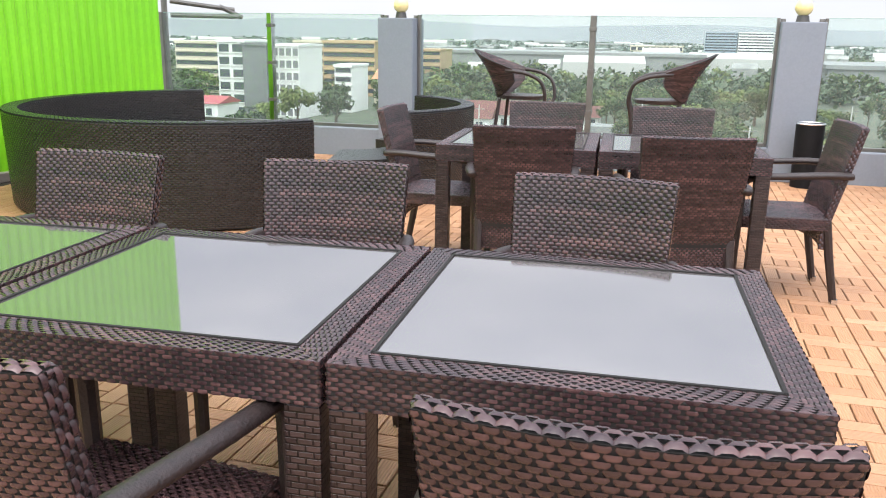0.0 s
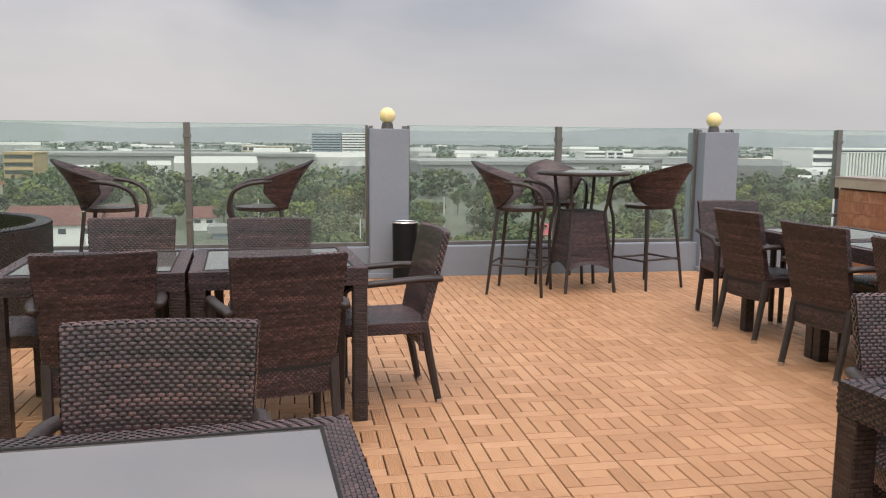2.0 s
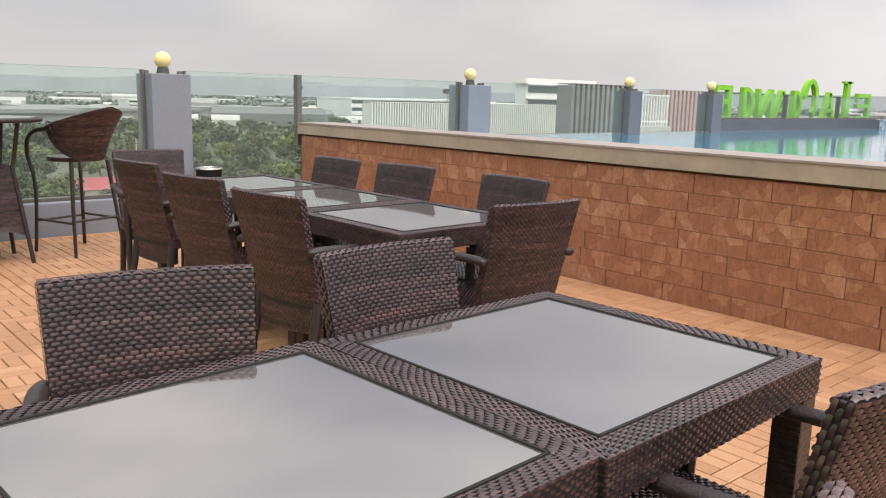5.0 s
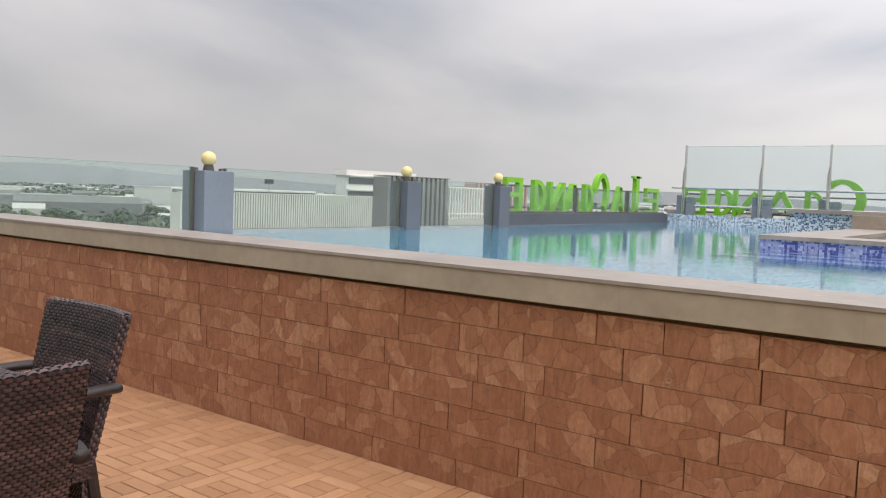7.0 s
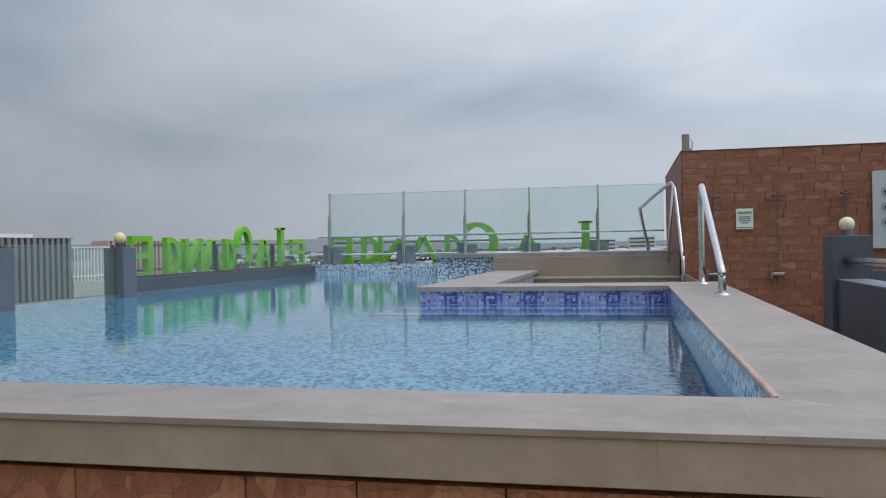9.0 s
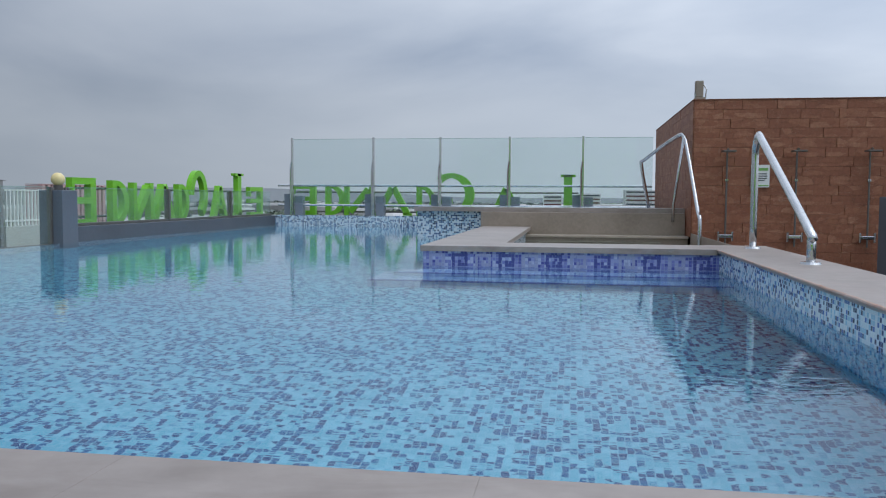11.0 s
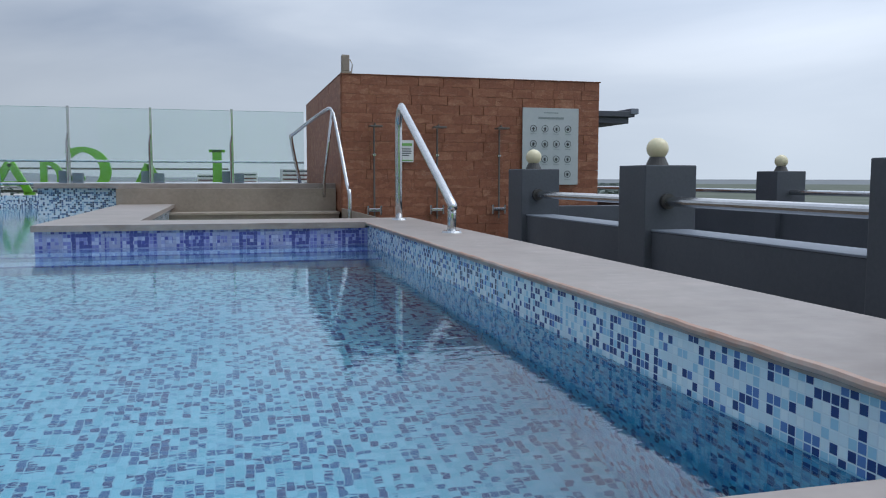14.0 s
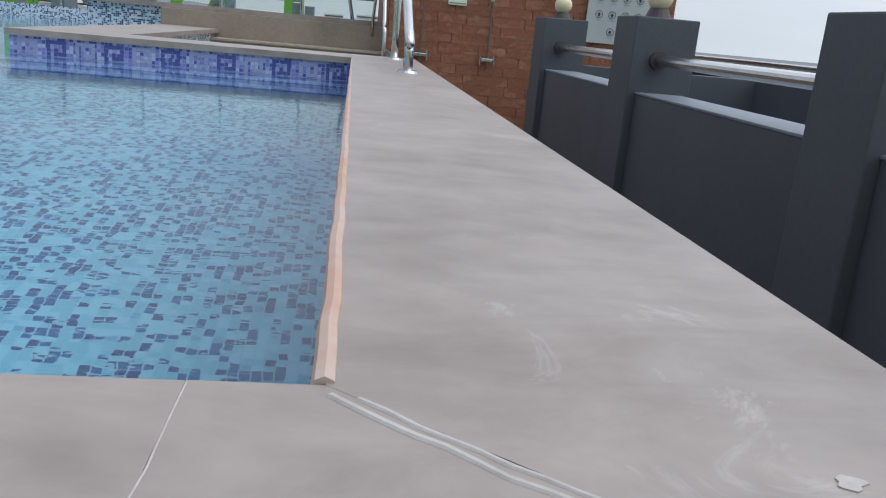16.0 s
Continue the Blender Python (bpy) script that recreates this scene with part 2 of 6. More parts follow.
def stone_mat(name, stretch=(1.0, 1.0, 1.0), warm=1.0):
    """Rust-coloured cladding stone: irregular pale and dark shards within every block."""
    m, n, l, b = nodes_of(name)
    co = n.new("ShaderNodeNewGeometry").outputs["Position"]
    info = n.new("ShaderNodeObjectInfo")
    off = n.new("ShaderNodeVectorMath")
    off.operation = "SCALE"
    cb = n.new("ShaderNodeCombineXYZ")
    for k in range(3):
        l.new(info.outputs["Random"], cb.inputs[k])
    l.new(cb.outputs[0], off.inputs[0])
    off.inputs["Scale"].default_value = 37.0
    ms = n.new("ShaderNodeMapping")
    ms.inputs["Scale"].default_value = stretch
    l.new(co, ms.inputs["Vector"])
    ad = n.new("ShaderNodeVectorMath")
    l.new(ms.outputs["Vector"], ad.inputs[0])
    l.new(off.outputs[0], ad.inputs[1])
    wz = noise_node(n, l, ad.outputs[0], 9, 3)
    wsc = n.new("ShaderNodeVectorMath")
    wsc.operation = "SCALE"
    wsc.inputs["Scale"].default_value = 0.07
    l.new(wz.outputs["Color"], wsc.inputs[0])
    ad2 = n.new("ShaderNodeVectorMath")
    l.new(ad.outputs[0], ad2.inputs[0])
    l.new(wsc.outputs[0], ad2.inputs[1])
    vo = n.new("ShaderNodeTexVoronoi")
    vo.inputs["Scale"].default_value = 10.5
    l.new(ad2.outputs[0], vo.inputs["Vector"])
    ve = n.new("ShaderNodeTexVoronoi")
    ve.feature = "DISTANCE_TO_EDGE"
    ve.inputs["Scale"].default_value = 10.5
    l.new(ad2.outputs[0], ve.inputs["Vector"])
    sx = n.new("ShaderNodeSeparateColor")
    l.new(vo.outputs["Color"], sx.inputs["Color"])
    f = noise_node(n, l, ad.outputs[0], 26, 7, 0.74, 0.7)
    mix = n.new("ShaderNodeMix")
    mix.inputs[0].default_value = 0.55
    few = n.new("ShaderNodeMapRange")
    few.interpolation_type = "SMOOTHSTEP"
    few.inputs["From Min"].default_value = 0.32
    few.inputs["To Min"].default_value = 0.36
    few.inputs["To Max"].default_value = 0.92
    l.new(sx.outputs[0], few.inputs["Value"])
    l.new(few.outputs["Result"], mix.inputs[2])
    l.new(f.outputs["Fac"], mix.inputs[3])
    ob = n.new("ShaderNodeMath")
    ob.operation = "MULTIPLY_ADD"
    ob.inputs[1].default_value = 0.10
    ob.inputs[2].default_value = -0.05
    l.new(info.outputs["Random"], ob.inputs[0])
    s2 = n.new("ShaderNodeMath")
    l.new(mix.outputs[0], s2.inputs[0])
    l.new(ob.outputs[0], s2.inputs[1])
    r = ramp(n, [(p, (c[0] * 1.06 / warm ** 0.8, c[1] * 1.04 / warm ** 1.6, c[2] / warm ** 2.0)) for p, c in ((0.18, (0.190, 0.076, 0.040)), (0.42, (0.262, 0.108, 0.056)), (0.60, (0.312, 0.138, 0.074)), (0.72, (0.37, 0.185, 0.108)), (0.86, (0.47, 0.29, 0.19)))])
    l.new(s2.outputs[0], r.inputs["Fac"])
    ed = n.new("ShaderNodeMapRange")
    ed.inputs["From Max"].default_value = 0.016
    l.new(ve.outputs["Distance"], ed.inputs["Value"])
    mst = n.new("ShaderNodeMapping")
    mst.inputs["Scale"].default_value = (1.0, 1.0, 0.22)
    l.new(ad.outputs[0], mst.inputs["Vector"])
    mott = noise_node(n, l, mst.outputs["Vector"], 52, 6, 0.72, 0.5)
    rm = ramp(n, [(0.30, (0.72, 0.68, 0.64)), (0.5, (0.96, 0.95, 0.94)), (0.70, (1.18, 1.24, 1.30))])
    l.new(mott.outputs["Fac"], rm.inputs["Fac"])
    mm = n.new("ShaderNodeMix")
    mm.data_type, mm.blend_type = "RGBA", "MULTIPLY"
    mm.inputs[0].default_value = 1.0
    l.new(r.outputs["Color"], mm.inputs[6])
    l.new(rm.outputs["Color"], mm.inputs[7])
    chip_glint = n.new("ShaderNodeMath")           # pale shard edges: lighter chips plus highlights painted along the facets
    chip_glint.operation = "MULTIPLY_ADD"
    chip_glint.inputs[1].default_value = -0.55
    chip_glint.inputs[2].default_value = 0.55
    l.new(ed.outputs["Result"], chip_glint.inputs[0])
    cm = n.new("ShaderNodeMath")
    cm.operation = "MULTIPLY"
    l.new(chip_glint.outputs[0], cm.inputs[0])
    l.new(sx.outputs[2], cm.inputs[1])
    me_ = n.new("ShaderNodeMix")
    me_.data_type = "RGBA"
    me_.inputs[7].default_value = (0.50, 0.33, 0.23, 1)
    l.new(cm.outputs[0], me_.inputs[0])
    l.new(mm.outputs[2], me_.inputs[6])
    l.new(me_.outputs[2], b.inputs["Base Color"])
    hs = n.new("ShaderNodeMath")
    hs.operation = "MULTIPLY_ADD"
    hs.inputs[1].default_value = 0.5
    l.new(f.outputs["Fac"], hs.inputs[0])
    groove = n.new("ShaderNodeMath")
    groove.operation = "MULTIPLY"
    groove.inputs[1].default_value = 0.38
    l.new(ed.outputs["Result"], groove.inputs[0])
    l.new(groove.outputs[0], hs.inputs[2])
    h2 = n.new("ShaderNodeMath")
    l.new(hs.outputs[0], h2.inputs[0])
    l.new(sx.outputs[1], h2.inputs[1])
    bp = n.new("ShaderNodeBump")
    bp.inputs["Strength"].default_value = 0.9
    bp.inputs["Distance"].default_value = 0.007
    l.new(h2.outputs[0], bp.inputs["Height"])
    l.new(bp.outputs["Normal"], b.inputs["Normal"])
    b.inputs["Roughness"].default_value = 0.62
    return m


def deck_mat(name, joined):
    """Wood-plastic slats: tan, grooved along their length, changing a little from slat to slat."""
    m, n, l, b = nodes_of(name)
    co = n.new("ShaderNodeTexCoord").outputs["UV"]
    rnd = n.new("ShaderNodeNewGeometry").outputs["Random Per Island"] if joined else n.new("ShaderNodeObjectInfo").outputs["Random"]
    a = noise_node(n, l, n.new("ShaderNodeNewGeometry").outputs["Position"], 7, 5)
    wld = n.new("ShaderNodeNewGeometry").outputs["Position"]
    big = noise_node(n, l, wld, 0.7, 4)
    m1 = n.new("ShaderNodeMix")
    m1.inputs[0].default_value = 0.5
    l.new(a.outputs["Fac"], m1.inputs[2])
    l.new(rnd, m1.inputs[3])
    m2 = n.new("ShaderNodeMix")
    m2.inputs[0].default_value = 0.45
    l.new(m1.outputs[0], m2.inputs[2])
    l.new(big.outputs["Fac"], m2.inputs[3])
    r = ramp(n, [(0.2, (0.31, 0.152, 0.075)), (0.5, (0.43, 0.224, 0.117)), (0.8, (0.53, 0.298, 0.168))])
    l.new(m2.outputs[0], r.inputs["Fac"])
    l.new(r.outputs["Color"], b.inputs["Base Color"])
    sp = n.new("ShaderNodeSeparateXYZ")
    l.new(co, sp.inputs["Vector"])
    ml = n.new("ShaderNodeMath")
    ml.operation = "MULTIPLY"
    ml.inputs[1].default_value = 620.0
    l.new(sp.outputs["Y"], ml.inputs[0])
    sn = n.new("ShaderNodeMath")
    sn.operation = "SINE"
    l.new(ml.outputs[0], sn.inputs[0])
    bp = n.new("ShaderNodeBump")
    bp.inputs["Strength"].default_value = 0.5
    bp.inputs["Distance"].default_value = 0.003
    l.new(sn.outputs[0], bp.inputs["Height"])
    l.new(bp.outputs["Normal"], b.inputs["Normal"])
    b.inputs["Roughness"].default_value = 0.55
    return m


M_DECK = deck_mat("deck_slat_tan", False)
M_DECKJ = deck_mat("deck_slat_tan_joined", True)
M_GAP = plain("deck_underlay_dark", (0.012, 0.008, 0.006), (0.03, 0.018, 0.012), 0.9)
M_STONE = stone_mat("rust_cladding_stone")
M_STONES = stone_mat("coursed_red_stone", (0.62, 0.62, 1.5), 1.16)
M_MORTAR = plain("cladding_joint_brown", (0.17, 0.07, 0.038), (0.23, 0.10, 0.055), 0.9)
def coping_mat():
    """Worn matt porcelain: cloudy mottling, fine drawn-out veins and scattered pale scuffs."""
    m = plain("beige_porcelain_coping", (0.225, 0.188, 0.165), (0.35, 0.302, 0.272), 0.38, 14, 2.6, 0.06)
    n, l = m.node_tree.nodes, m.node_tree.links
    b = n["Principled BSDF"]
    base = b.inputs["Base Color"].links[0].from_socket
    co = n.new("ShaderNodeTexCoord").outputs["Object"]
    mp = n.new("ShaderNodeMapping")
    mp.inputs["Rotation"].default_value = (0.3, 0.5, 0.6)
    mp.inputs["Scale"].default_value = (1.0, 2.6, 2.4)
    l.new(co, mp.inputs["Vector"])
    v = noise_node(n, l, mp.outputs["Vector"], 3.4, 8, 0.66, 0.8)
    r1 = ramp(n, [(0.32, (0.80, 0.765, 0.735)), (0.52, (1.0, 1.0, 1.0)), (0.72, (1.15, 1.14, 1.135))])
    l.new(v.outputs["Fac"], r1.inputs["Fac"])
    mu = n.new("ShaderNodeMix")
    mu.data_type, mu.blend_type = "RGBA", "MULTIPLY"
    mu.inputs[0].default_value = 1.0
    l.new(base, mu.inputs[6])
    l.new(r1.outputs["Color"], mu.inputs[7])
    sc = noise_node(n, l, co, 4.2, 9, 0.74, 1.4)
    r2 = ramp(n, [(0.60, (0.0, 0.0, 0.0)), (0.74, (0.55, 0.55, 0.55))])
    l.new(sc.outputs["Fac"], r2.inputs["Fac"])
    mw = n.new("ShaderNodeMix")
    mw.data_type = "RGBA"
    l.new(r2.outputs["Color"], mw.inputs[0])
    l.new(mu.outputs[2], mw.inputs[6])
    mw.inputs[7].default_value = (0.54, 0.50, 0.47, 1)
    l.new(mw.outputs[2], b.inputs["Base Color"])
    rr = n.new("ShaderNodeMapRange")
    rr.inputs["To Min"].default_value = 0.26
    rr.inputs["To Max"].default_value = 0.58
    l.new(v.outputs["Fac"], rr.inputs["Value"])
    l.new(rr.outputs["Result"], b.inputs["Roughness"])
    return m


M_COPE = coping_mat()
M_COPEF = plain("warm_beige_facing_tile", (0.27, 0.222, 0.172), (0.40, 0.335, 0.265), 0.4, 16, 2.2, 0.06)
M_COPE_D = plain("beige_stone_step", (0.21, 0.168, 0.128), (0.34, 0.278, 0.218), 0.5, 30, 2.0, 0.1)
M_GROUT = plain("pink_sealant", (0.46, 0.24, 0.155), (0.50, 0.41, 0.36), 0.7, 25, 3.5)
M_GROUTW = plain("white_joint_filler", (0.36, 0.325, 0.30), (0.50, 0.47, 0.445), 0.7, 90, 18)
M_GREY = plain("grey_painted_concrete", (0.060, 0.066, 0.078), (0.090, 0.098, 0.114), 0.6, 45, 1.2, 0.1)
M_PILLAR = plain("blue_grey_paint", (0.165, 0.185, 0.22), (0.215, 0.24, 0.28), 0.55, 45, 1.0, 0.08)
M_PILLARD = plain("darker_blue_grey", (0.092, 0.105, 0.128), (0.128, 0.146, 0.172), 0.55, 45, 1.0, 0.08)
M_GREEN = plain("lime_green_paint", (0.17, 0.56, 0.008), (0.25, 0.70, 0.02), 0.4, 40, 0.8, 0.05)
M_POLISH = plain("polished_steel", (0.50, 0.50, 0.49), (0.58, 0.58, 0.57), 0.09, 30, 3, 0.02)
M_POLISH.node_tree.nodes["Principled BSDF"].inputs["Metallic"].default_value = 1.0
M_SIGN = plain("green_sign_paint", (0.14, 0.42, 0.008), (0.22, 0.56, 0.02), 0.35, 40, 2, 0.05)
M_STEEL = plain("brushed_stainless_steel", (0.52, 0.52, 0.52), (0.66, 0.66, 0.66), 0.22, 120, 4, 0.03, metal=1.0)
M_POST = plain("dark_bronze_post", (0.11, 0.105, 0.095), (0.19, 0.18, 0.165), 0.4, 70, 4, 0.06, metal=0.5)
M_GLOBE = plain("cream_globe", (0.66, 0.52, 0.22), (0.80, 0.66, 0.34), 0.3, 50, 6, 0.02)
M_GLOBEW = plain("pale_cream_globe", (0.66, 0.58, 0.36), (0.78, 0.70, 0.48), 0.3, 50, 6, 0.02)
M_BLACK = plain("black_plastic", (0.006, 0.006, 0.007), (0.012, 0.012, 0.013), 0.5, 80, 5, 0.05, spec=0.12)
M_CAP = plain("dark_cap", (0.03, 0.028, 0.026), (0.06, 0.055, 0.05), 0.5)
M_WICK = wicker_mat("brown_wicker", (0.015, 0.0092, 0.0110), (0.046, 0.0255, 0.0280), (0.125, 0.064, 0.062))
M_WICKF = weave_flat("brown_wicker_weave", (0.018, 0.011, 0.011), (0.05, 0.04, 0.04), (0.052, 0.033, 0.031))
M_WICKD = weave_flat("dark_wicker_weave", (0.007, 0.0065, 0.0065), (0.03, 0.03, 0.03), (0.026, 0.023, 0.022), 0.034, 0.014)
M_WICKS = wicker_mat("charcoal_wicker", (0.0075, 0.0072, 0.0072), (0.015, 0.0140, 0.0138), (0.028, 0.025, 0.024))
M_CORE = plain("dark_wicker_core", (0.004, 0.003, 0.0028), (0.008, 0.006, 0.0055), 0.8)
M_TUBE = plain("brown_wicker_wrap", (0.012, 0.0085, 0.0085), (0.034, 0.022, 0.021), 0.45, 160, 40, 0.5)
M_TGLASS = plain("dark_table_glass", (0.075, 0.070, 0.070), (0.115, 0.105, 0.105), 0.04, 5, 2.2, 0.0)
M_TGLASS.node_tree.nodes["Principled BSDF"].inputs["IOR"].default_value = 3.9
M_GLASS = glass_mat("rail_glass", (0.90, 0.955, 0.935), 1.5, 0.0, 0.05)
M_GLASS2 = glass_mat("screen_glass", (0.915, 0.955, 0.952), 1.5, 0.0, 0.045)
M_GEDGE = plain("glass_edge_green", (0.16, 0.34, 0.28), (0.28, 0.46, 0.40), 0.2)
M_WATER = water_mat()
BLUES = [(0.0, (0.135, 0.39, 0.51)), (0.34, (0.20, 0.46, 0.575)), (0.56, (0.095, 0.295, 0.45)), (0.585, (0.003, 0.090, 0.24)), (0.82, (0.0015, 0.046, 0.165))]
M_MOSF = mosaic_mat("pool_floor_mosaic", BLUES, 0.0265, grout=(0.21, 0.43, 0.55), spec=0.04)
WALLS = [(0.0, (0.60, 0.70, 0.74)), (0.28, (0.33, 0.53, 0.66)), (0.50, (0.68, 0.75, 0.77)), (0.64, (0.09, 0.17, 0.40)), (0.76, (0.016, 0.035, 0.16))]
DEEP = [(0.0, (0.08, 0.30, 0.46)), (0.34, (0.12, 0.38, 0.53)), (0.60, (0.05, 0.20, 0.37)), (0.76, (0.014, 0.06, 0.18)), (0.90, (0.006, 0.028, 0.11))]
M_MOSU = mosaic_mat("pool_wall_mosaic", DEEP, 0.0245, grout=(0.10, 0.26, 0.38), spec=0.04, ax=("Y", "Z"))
M_MOSUY = mosaic_mat("pool_wall_mosaic_across", BLUES, 0.03, ax=("X", "Z"))
M_MOSX = mosaic_mat("pool_band_mosaic", WALLS, 0.0222, ax=("Y", "Z"))
M_MOSY = mosaic_mat("pool_band_mosaic_across", WALLS, 0.026, ax=("X", "Z"))
SPECK = [(0.0, (0.62, 0.68, 0.72)), (0.42, (0.34, 0.48, 0.60)), (0.60, (0.06, 0.11, 0.24)), (0.82, (0.02, 0.03, 0.08))]
M_MOSS = mosaic_mat("speckled_mosaic", SPECK, 0.024, ax=("X", "Z"))
M_MOSSX = mosaic_mat("speckled_mosaic_side", SPECK, 0.024, ax=("Y", "Z"))
PURP = [(0.0, (0.20, 0.22, 0.50)), (0.35, (0.30, 0.33, 0.58)), (0.62, (0.09, 0.10, 0.34)), (0.84, (0.42, 0.46, 0.64))]
M_MOSP = mosaic_mat("violet_mosaic", PURP, 0.026, grout=(0.30, 0.33, 0.54), ax=("X", "Z"))
M_BENCH = mosaic_mat("pale_lilac_mosaic", [(0.0, (0.30, 0.42, 0.60)), (0.4, (0.36, 0.48, 0.64)), (0.75, (0.22, 0.30, 0.52))], 0.026, grout=(0.32, 0.42, 0.58))
M_KEY = plain("navy_mosaic_tile", (0.055, 0.06, 0.22), (0.10, 0.115, 0.34), 0.2)
M_KEYL = plain("pale_mosaic_tile", (0.27, 0.29, 0.48), (0.36, 0.39, 0.56), 0.2)
M_BOARD = plain("grey_sign_board", (0.42, 0.46, 0.45), (0.50, 0.53, 0.52), 0.4, 30, 2, 0.02)
M_INK = plain("dark_ink", (0.05, 0.06, 0.06), (0.09, 0.10, 0.10), 0.6)
M_PAPER = plain("white_notice_board", (0.72, 0.72, 0.68), (0.80, 0.80, 0.76), 0.5)
M_INKP = plain("faint_grey_print", (0.22, 0.26, 0.25), (0.28, 0.32, 0.31), 0.6)
M_INKG = plain("green_ink", (0.16, 0.36, 0.08), (0.22, 0.46, 0.12), 0.6)


# ---------------- mesh helpers ----------------
def mesh_of(name, bm, mat, smooth=False):
    me = bpy.data.meshes.new(name)
    bm.to_mesh(me)
    bm.free()
    if mat:
        me.materials.append(mat)
    if smooth:
        me.polygons.foreach_set("use_smooth", [True] * len(me.polygons))
    return me


def part(name, bm, material, parent=None, label="", smooth=False):
    ob = new(name, mesh_of(name, bm, material, smooth))
    if parent:
        ob.parent = parent
    if label:
        tagged(ob, label)
    return ob


def thing(name, label, category, group="", at=None):
    e = new(name)
    e.empty_display_size = 0.1
    if at:
        e.matrix_basis = at
    return tagged(e, label, category, group)


def box(bm, x0, x1, y0, y1, z0, z1, bevel=0.0, m=None):
    mat = Matrix.Translation(((x0 + x1) / 2, (y0 + y1) / 2, (z0 + z1) / 2)) @ Matrix.Diagonal((abs(x1 - x0), abs(y1 - y0), abs(z1 - z0), 1))
    r = bmesh.ops.create_cube(bm, size=1.0, matrix=(m @ mat) if m else mat)
    if bevel:
        ed = list({e for v in r["verts"] for e in v.link_edges})
        bmesh.ops.bevel(bm, geom=ed, offset=bevel, segments=2, affect="EDGES", profile=0.6)
    return bm


def boxed(x0, x1, y0, y1, z0, z1, bevel=0.0):
    return box(bmesh.new(), x0, x1, y0, y1, z0, z1, bevel)


def cyl(bm, p, r1, r2, h, seg=20):
    bmesh.ops.create_cone(bm, cap_ends=True, segments=seg, radius1=r1, radius2=r2, depth=h, matrix=Matrix.Translation((p[0], p[1], p[2] + h / 2)))
    return bm


def ball(bm, p, r, seg=24):
    bmesh.ops.create_uvsphere(bm, u_segments=seg, v_segments=seg // 2, radius=r, matrix=Matrix.Translation(p))
    return bm


def smooth_line(pts, n=6):
    """Catmull-Rom through the points."""
    P = [Vector(p) for p in pts]
    P = [2 * P[0] - P[1]] + P + [2 * P[-1] - P[-2]]
    out = []
    for i in range(1, len(P) - 2):
        for k in range(n):
            t = k / n
            a, b, c, d = P[i - 1], P[i], P[i + 1], P[i + 2]
            out.append(0.5 * ((2 * b) + (c - a) * t + (2 * a - 5 * b + 4 * c - d) * t * t + (3 * b - a - 3 * c + d) * t ** 3))
    out.append(P[-2])
    return out


def sweep(bm, pts, r, seg=8, r_end=None, flat=1.0):
    """A tube along a line of points."""
    pts = [Vector(p) for p in pts]
    rings, ref = [], None
    for i, p in enumerate(pts):
        d = (pts[min(i + 1, len(pts) - 1)] - pts[max(i - 1, 0)]).normalized()
        if ref is None:
            ref = Vector((0, 0, 1)) if abs(d.z) < 0.9 else Vector((1, 0, 0))
        side = d.cross(ref).normalized()
        up = side.cross(d).normalized()
        ref = up
        rr = r if r_end is None else r + (r_end - r) * i / (len(pts) - 1)
        rings.append([bm.verts.new(p + rr * (math.cos(a) * side * flat + math.sin(a) * up)) for a in (math.tau * k / seg for k in range(seg))])
    for a, b in zip(rings, rings[1:]):
        for k in range(seg):
            bm.faces.new((a[k], a[(k + 1) % seg], b[(k + 1) % seg], b[k]))
    bm.faces.new(rings[0][::-1])
    bm.faces.new(rings[-1])
    return bm


def weave(place, width, height, cell=0.031, row=0.0104, lift=0.0031):
    """Woven strands over a surface; place(u, v, h) gives the point at u across, v along and h above it. Returns a mesh."""
    vs, fs = [], []
    rows, cols = max(1, round(height / row)), max(1, round(width / cell))
    cw, rh = width / cols, height / rows
    prof = ((0.0, -0.75, 0.74), (0.27, 0.85, 0.89), (0.73, 0.85, 0.89), (1.0, -0.75, 0.74))
    for r in range(rows):
        v0 = r * rh
        off = 0.5 if r % 2 else 0.0
        for c in range(-1, cols):
            a, b = (c + off) * cw, (c + 1 + off) * cw
            if b <= 0.004 or a >= width - 0.004:
                continue
            base = len(vs)
            for s, hh, wd in prof:
                u = min(max(a + (b - a) * s, 0), width)
                for q, k in ((0.5 - 0.49 * wd, 0.30), (0.5, 1.0), (0.5 + 0.49 * wd, 0.30)):
                    vs.append(place(u, v0 + q * rh, lift * (hh - 0.55 * (1 - k))))
            for i in range(len(prof) - 1):
                for j in range(2):
                    o = base + i * 3 + j
                    fs.append((o, o + 3, o + 4, o + 1))
    me = bpy.data.meshes.new("weave")
    me.from_pydata([tuple(v) for v in vs], [], fs)
    me.polygons.foreach_set("use_smooth", [True] * len(fs))
    return me


def weave_part(parent, place, width, height, mat=None, cell=0.0245, row=0.0104, lift=0.0031):
    me = weave(place, width, height, cell, row, lift)
    me.materials.append(mat or M_WICK)
    ob = new("weave", me)
    ob.parent = parent
    ob["kind"] = "stuff"
    return ob


def uv_wrap(bm, mapper):
    lay = bm.loops.layers.uv.new("UVMap")
    for f in bm.faces:
        for lp in f.loops:
            lp[lay].uv = mapper(lp.vert.co, f.normal)
    return bm


def boxmap(co, nrm):
    a = max(range(3), key=lambda k: abs(nrm[k]))
    return (co.y, co.z) if a == 0 else (co.x, co.z) if a == 1 else (co.x, co.y)


# ---------------- the large structure ----------------
def structure(name, bm, mat, label=""):
    ob = new(name, mesh_of(name, bm, mat))
    return tagged(ob, label, "", "", "structure")


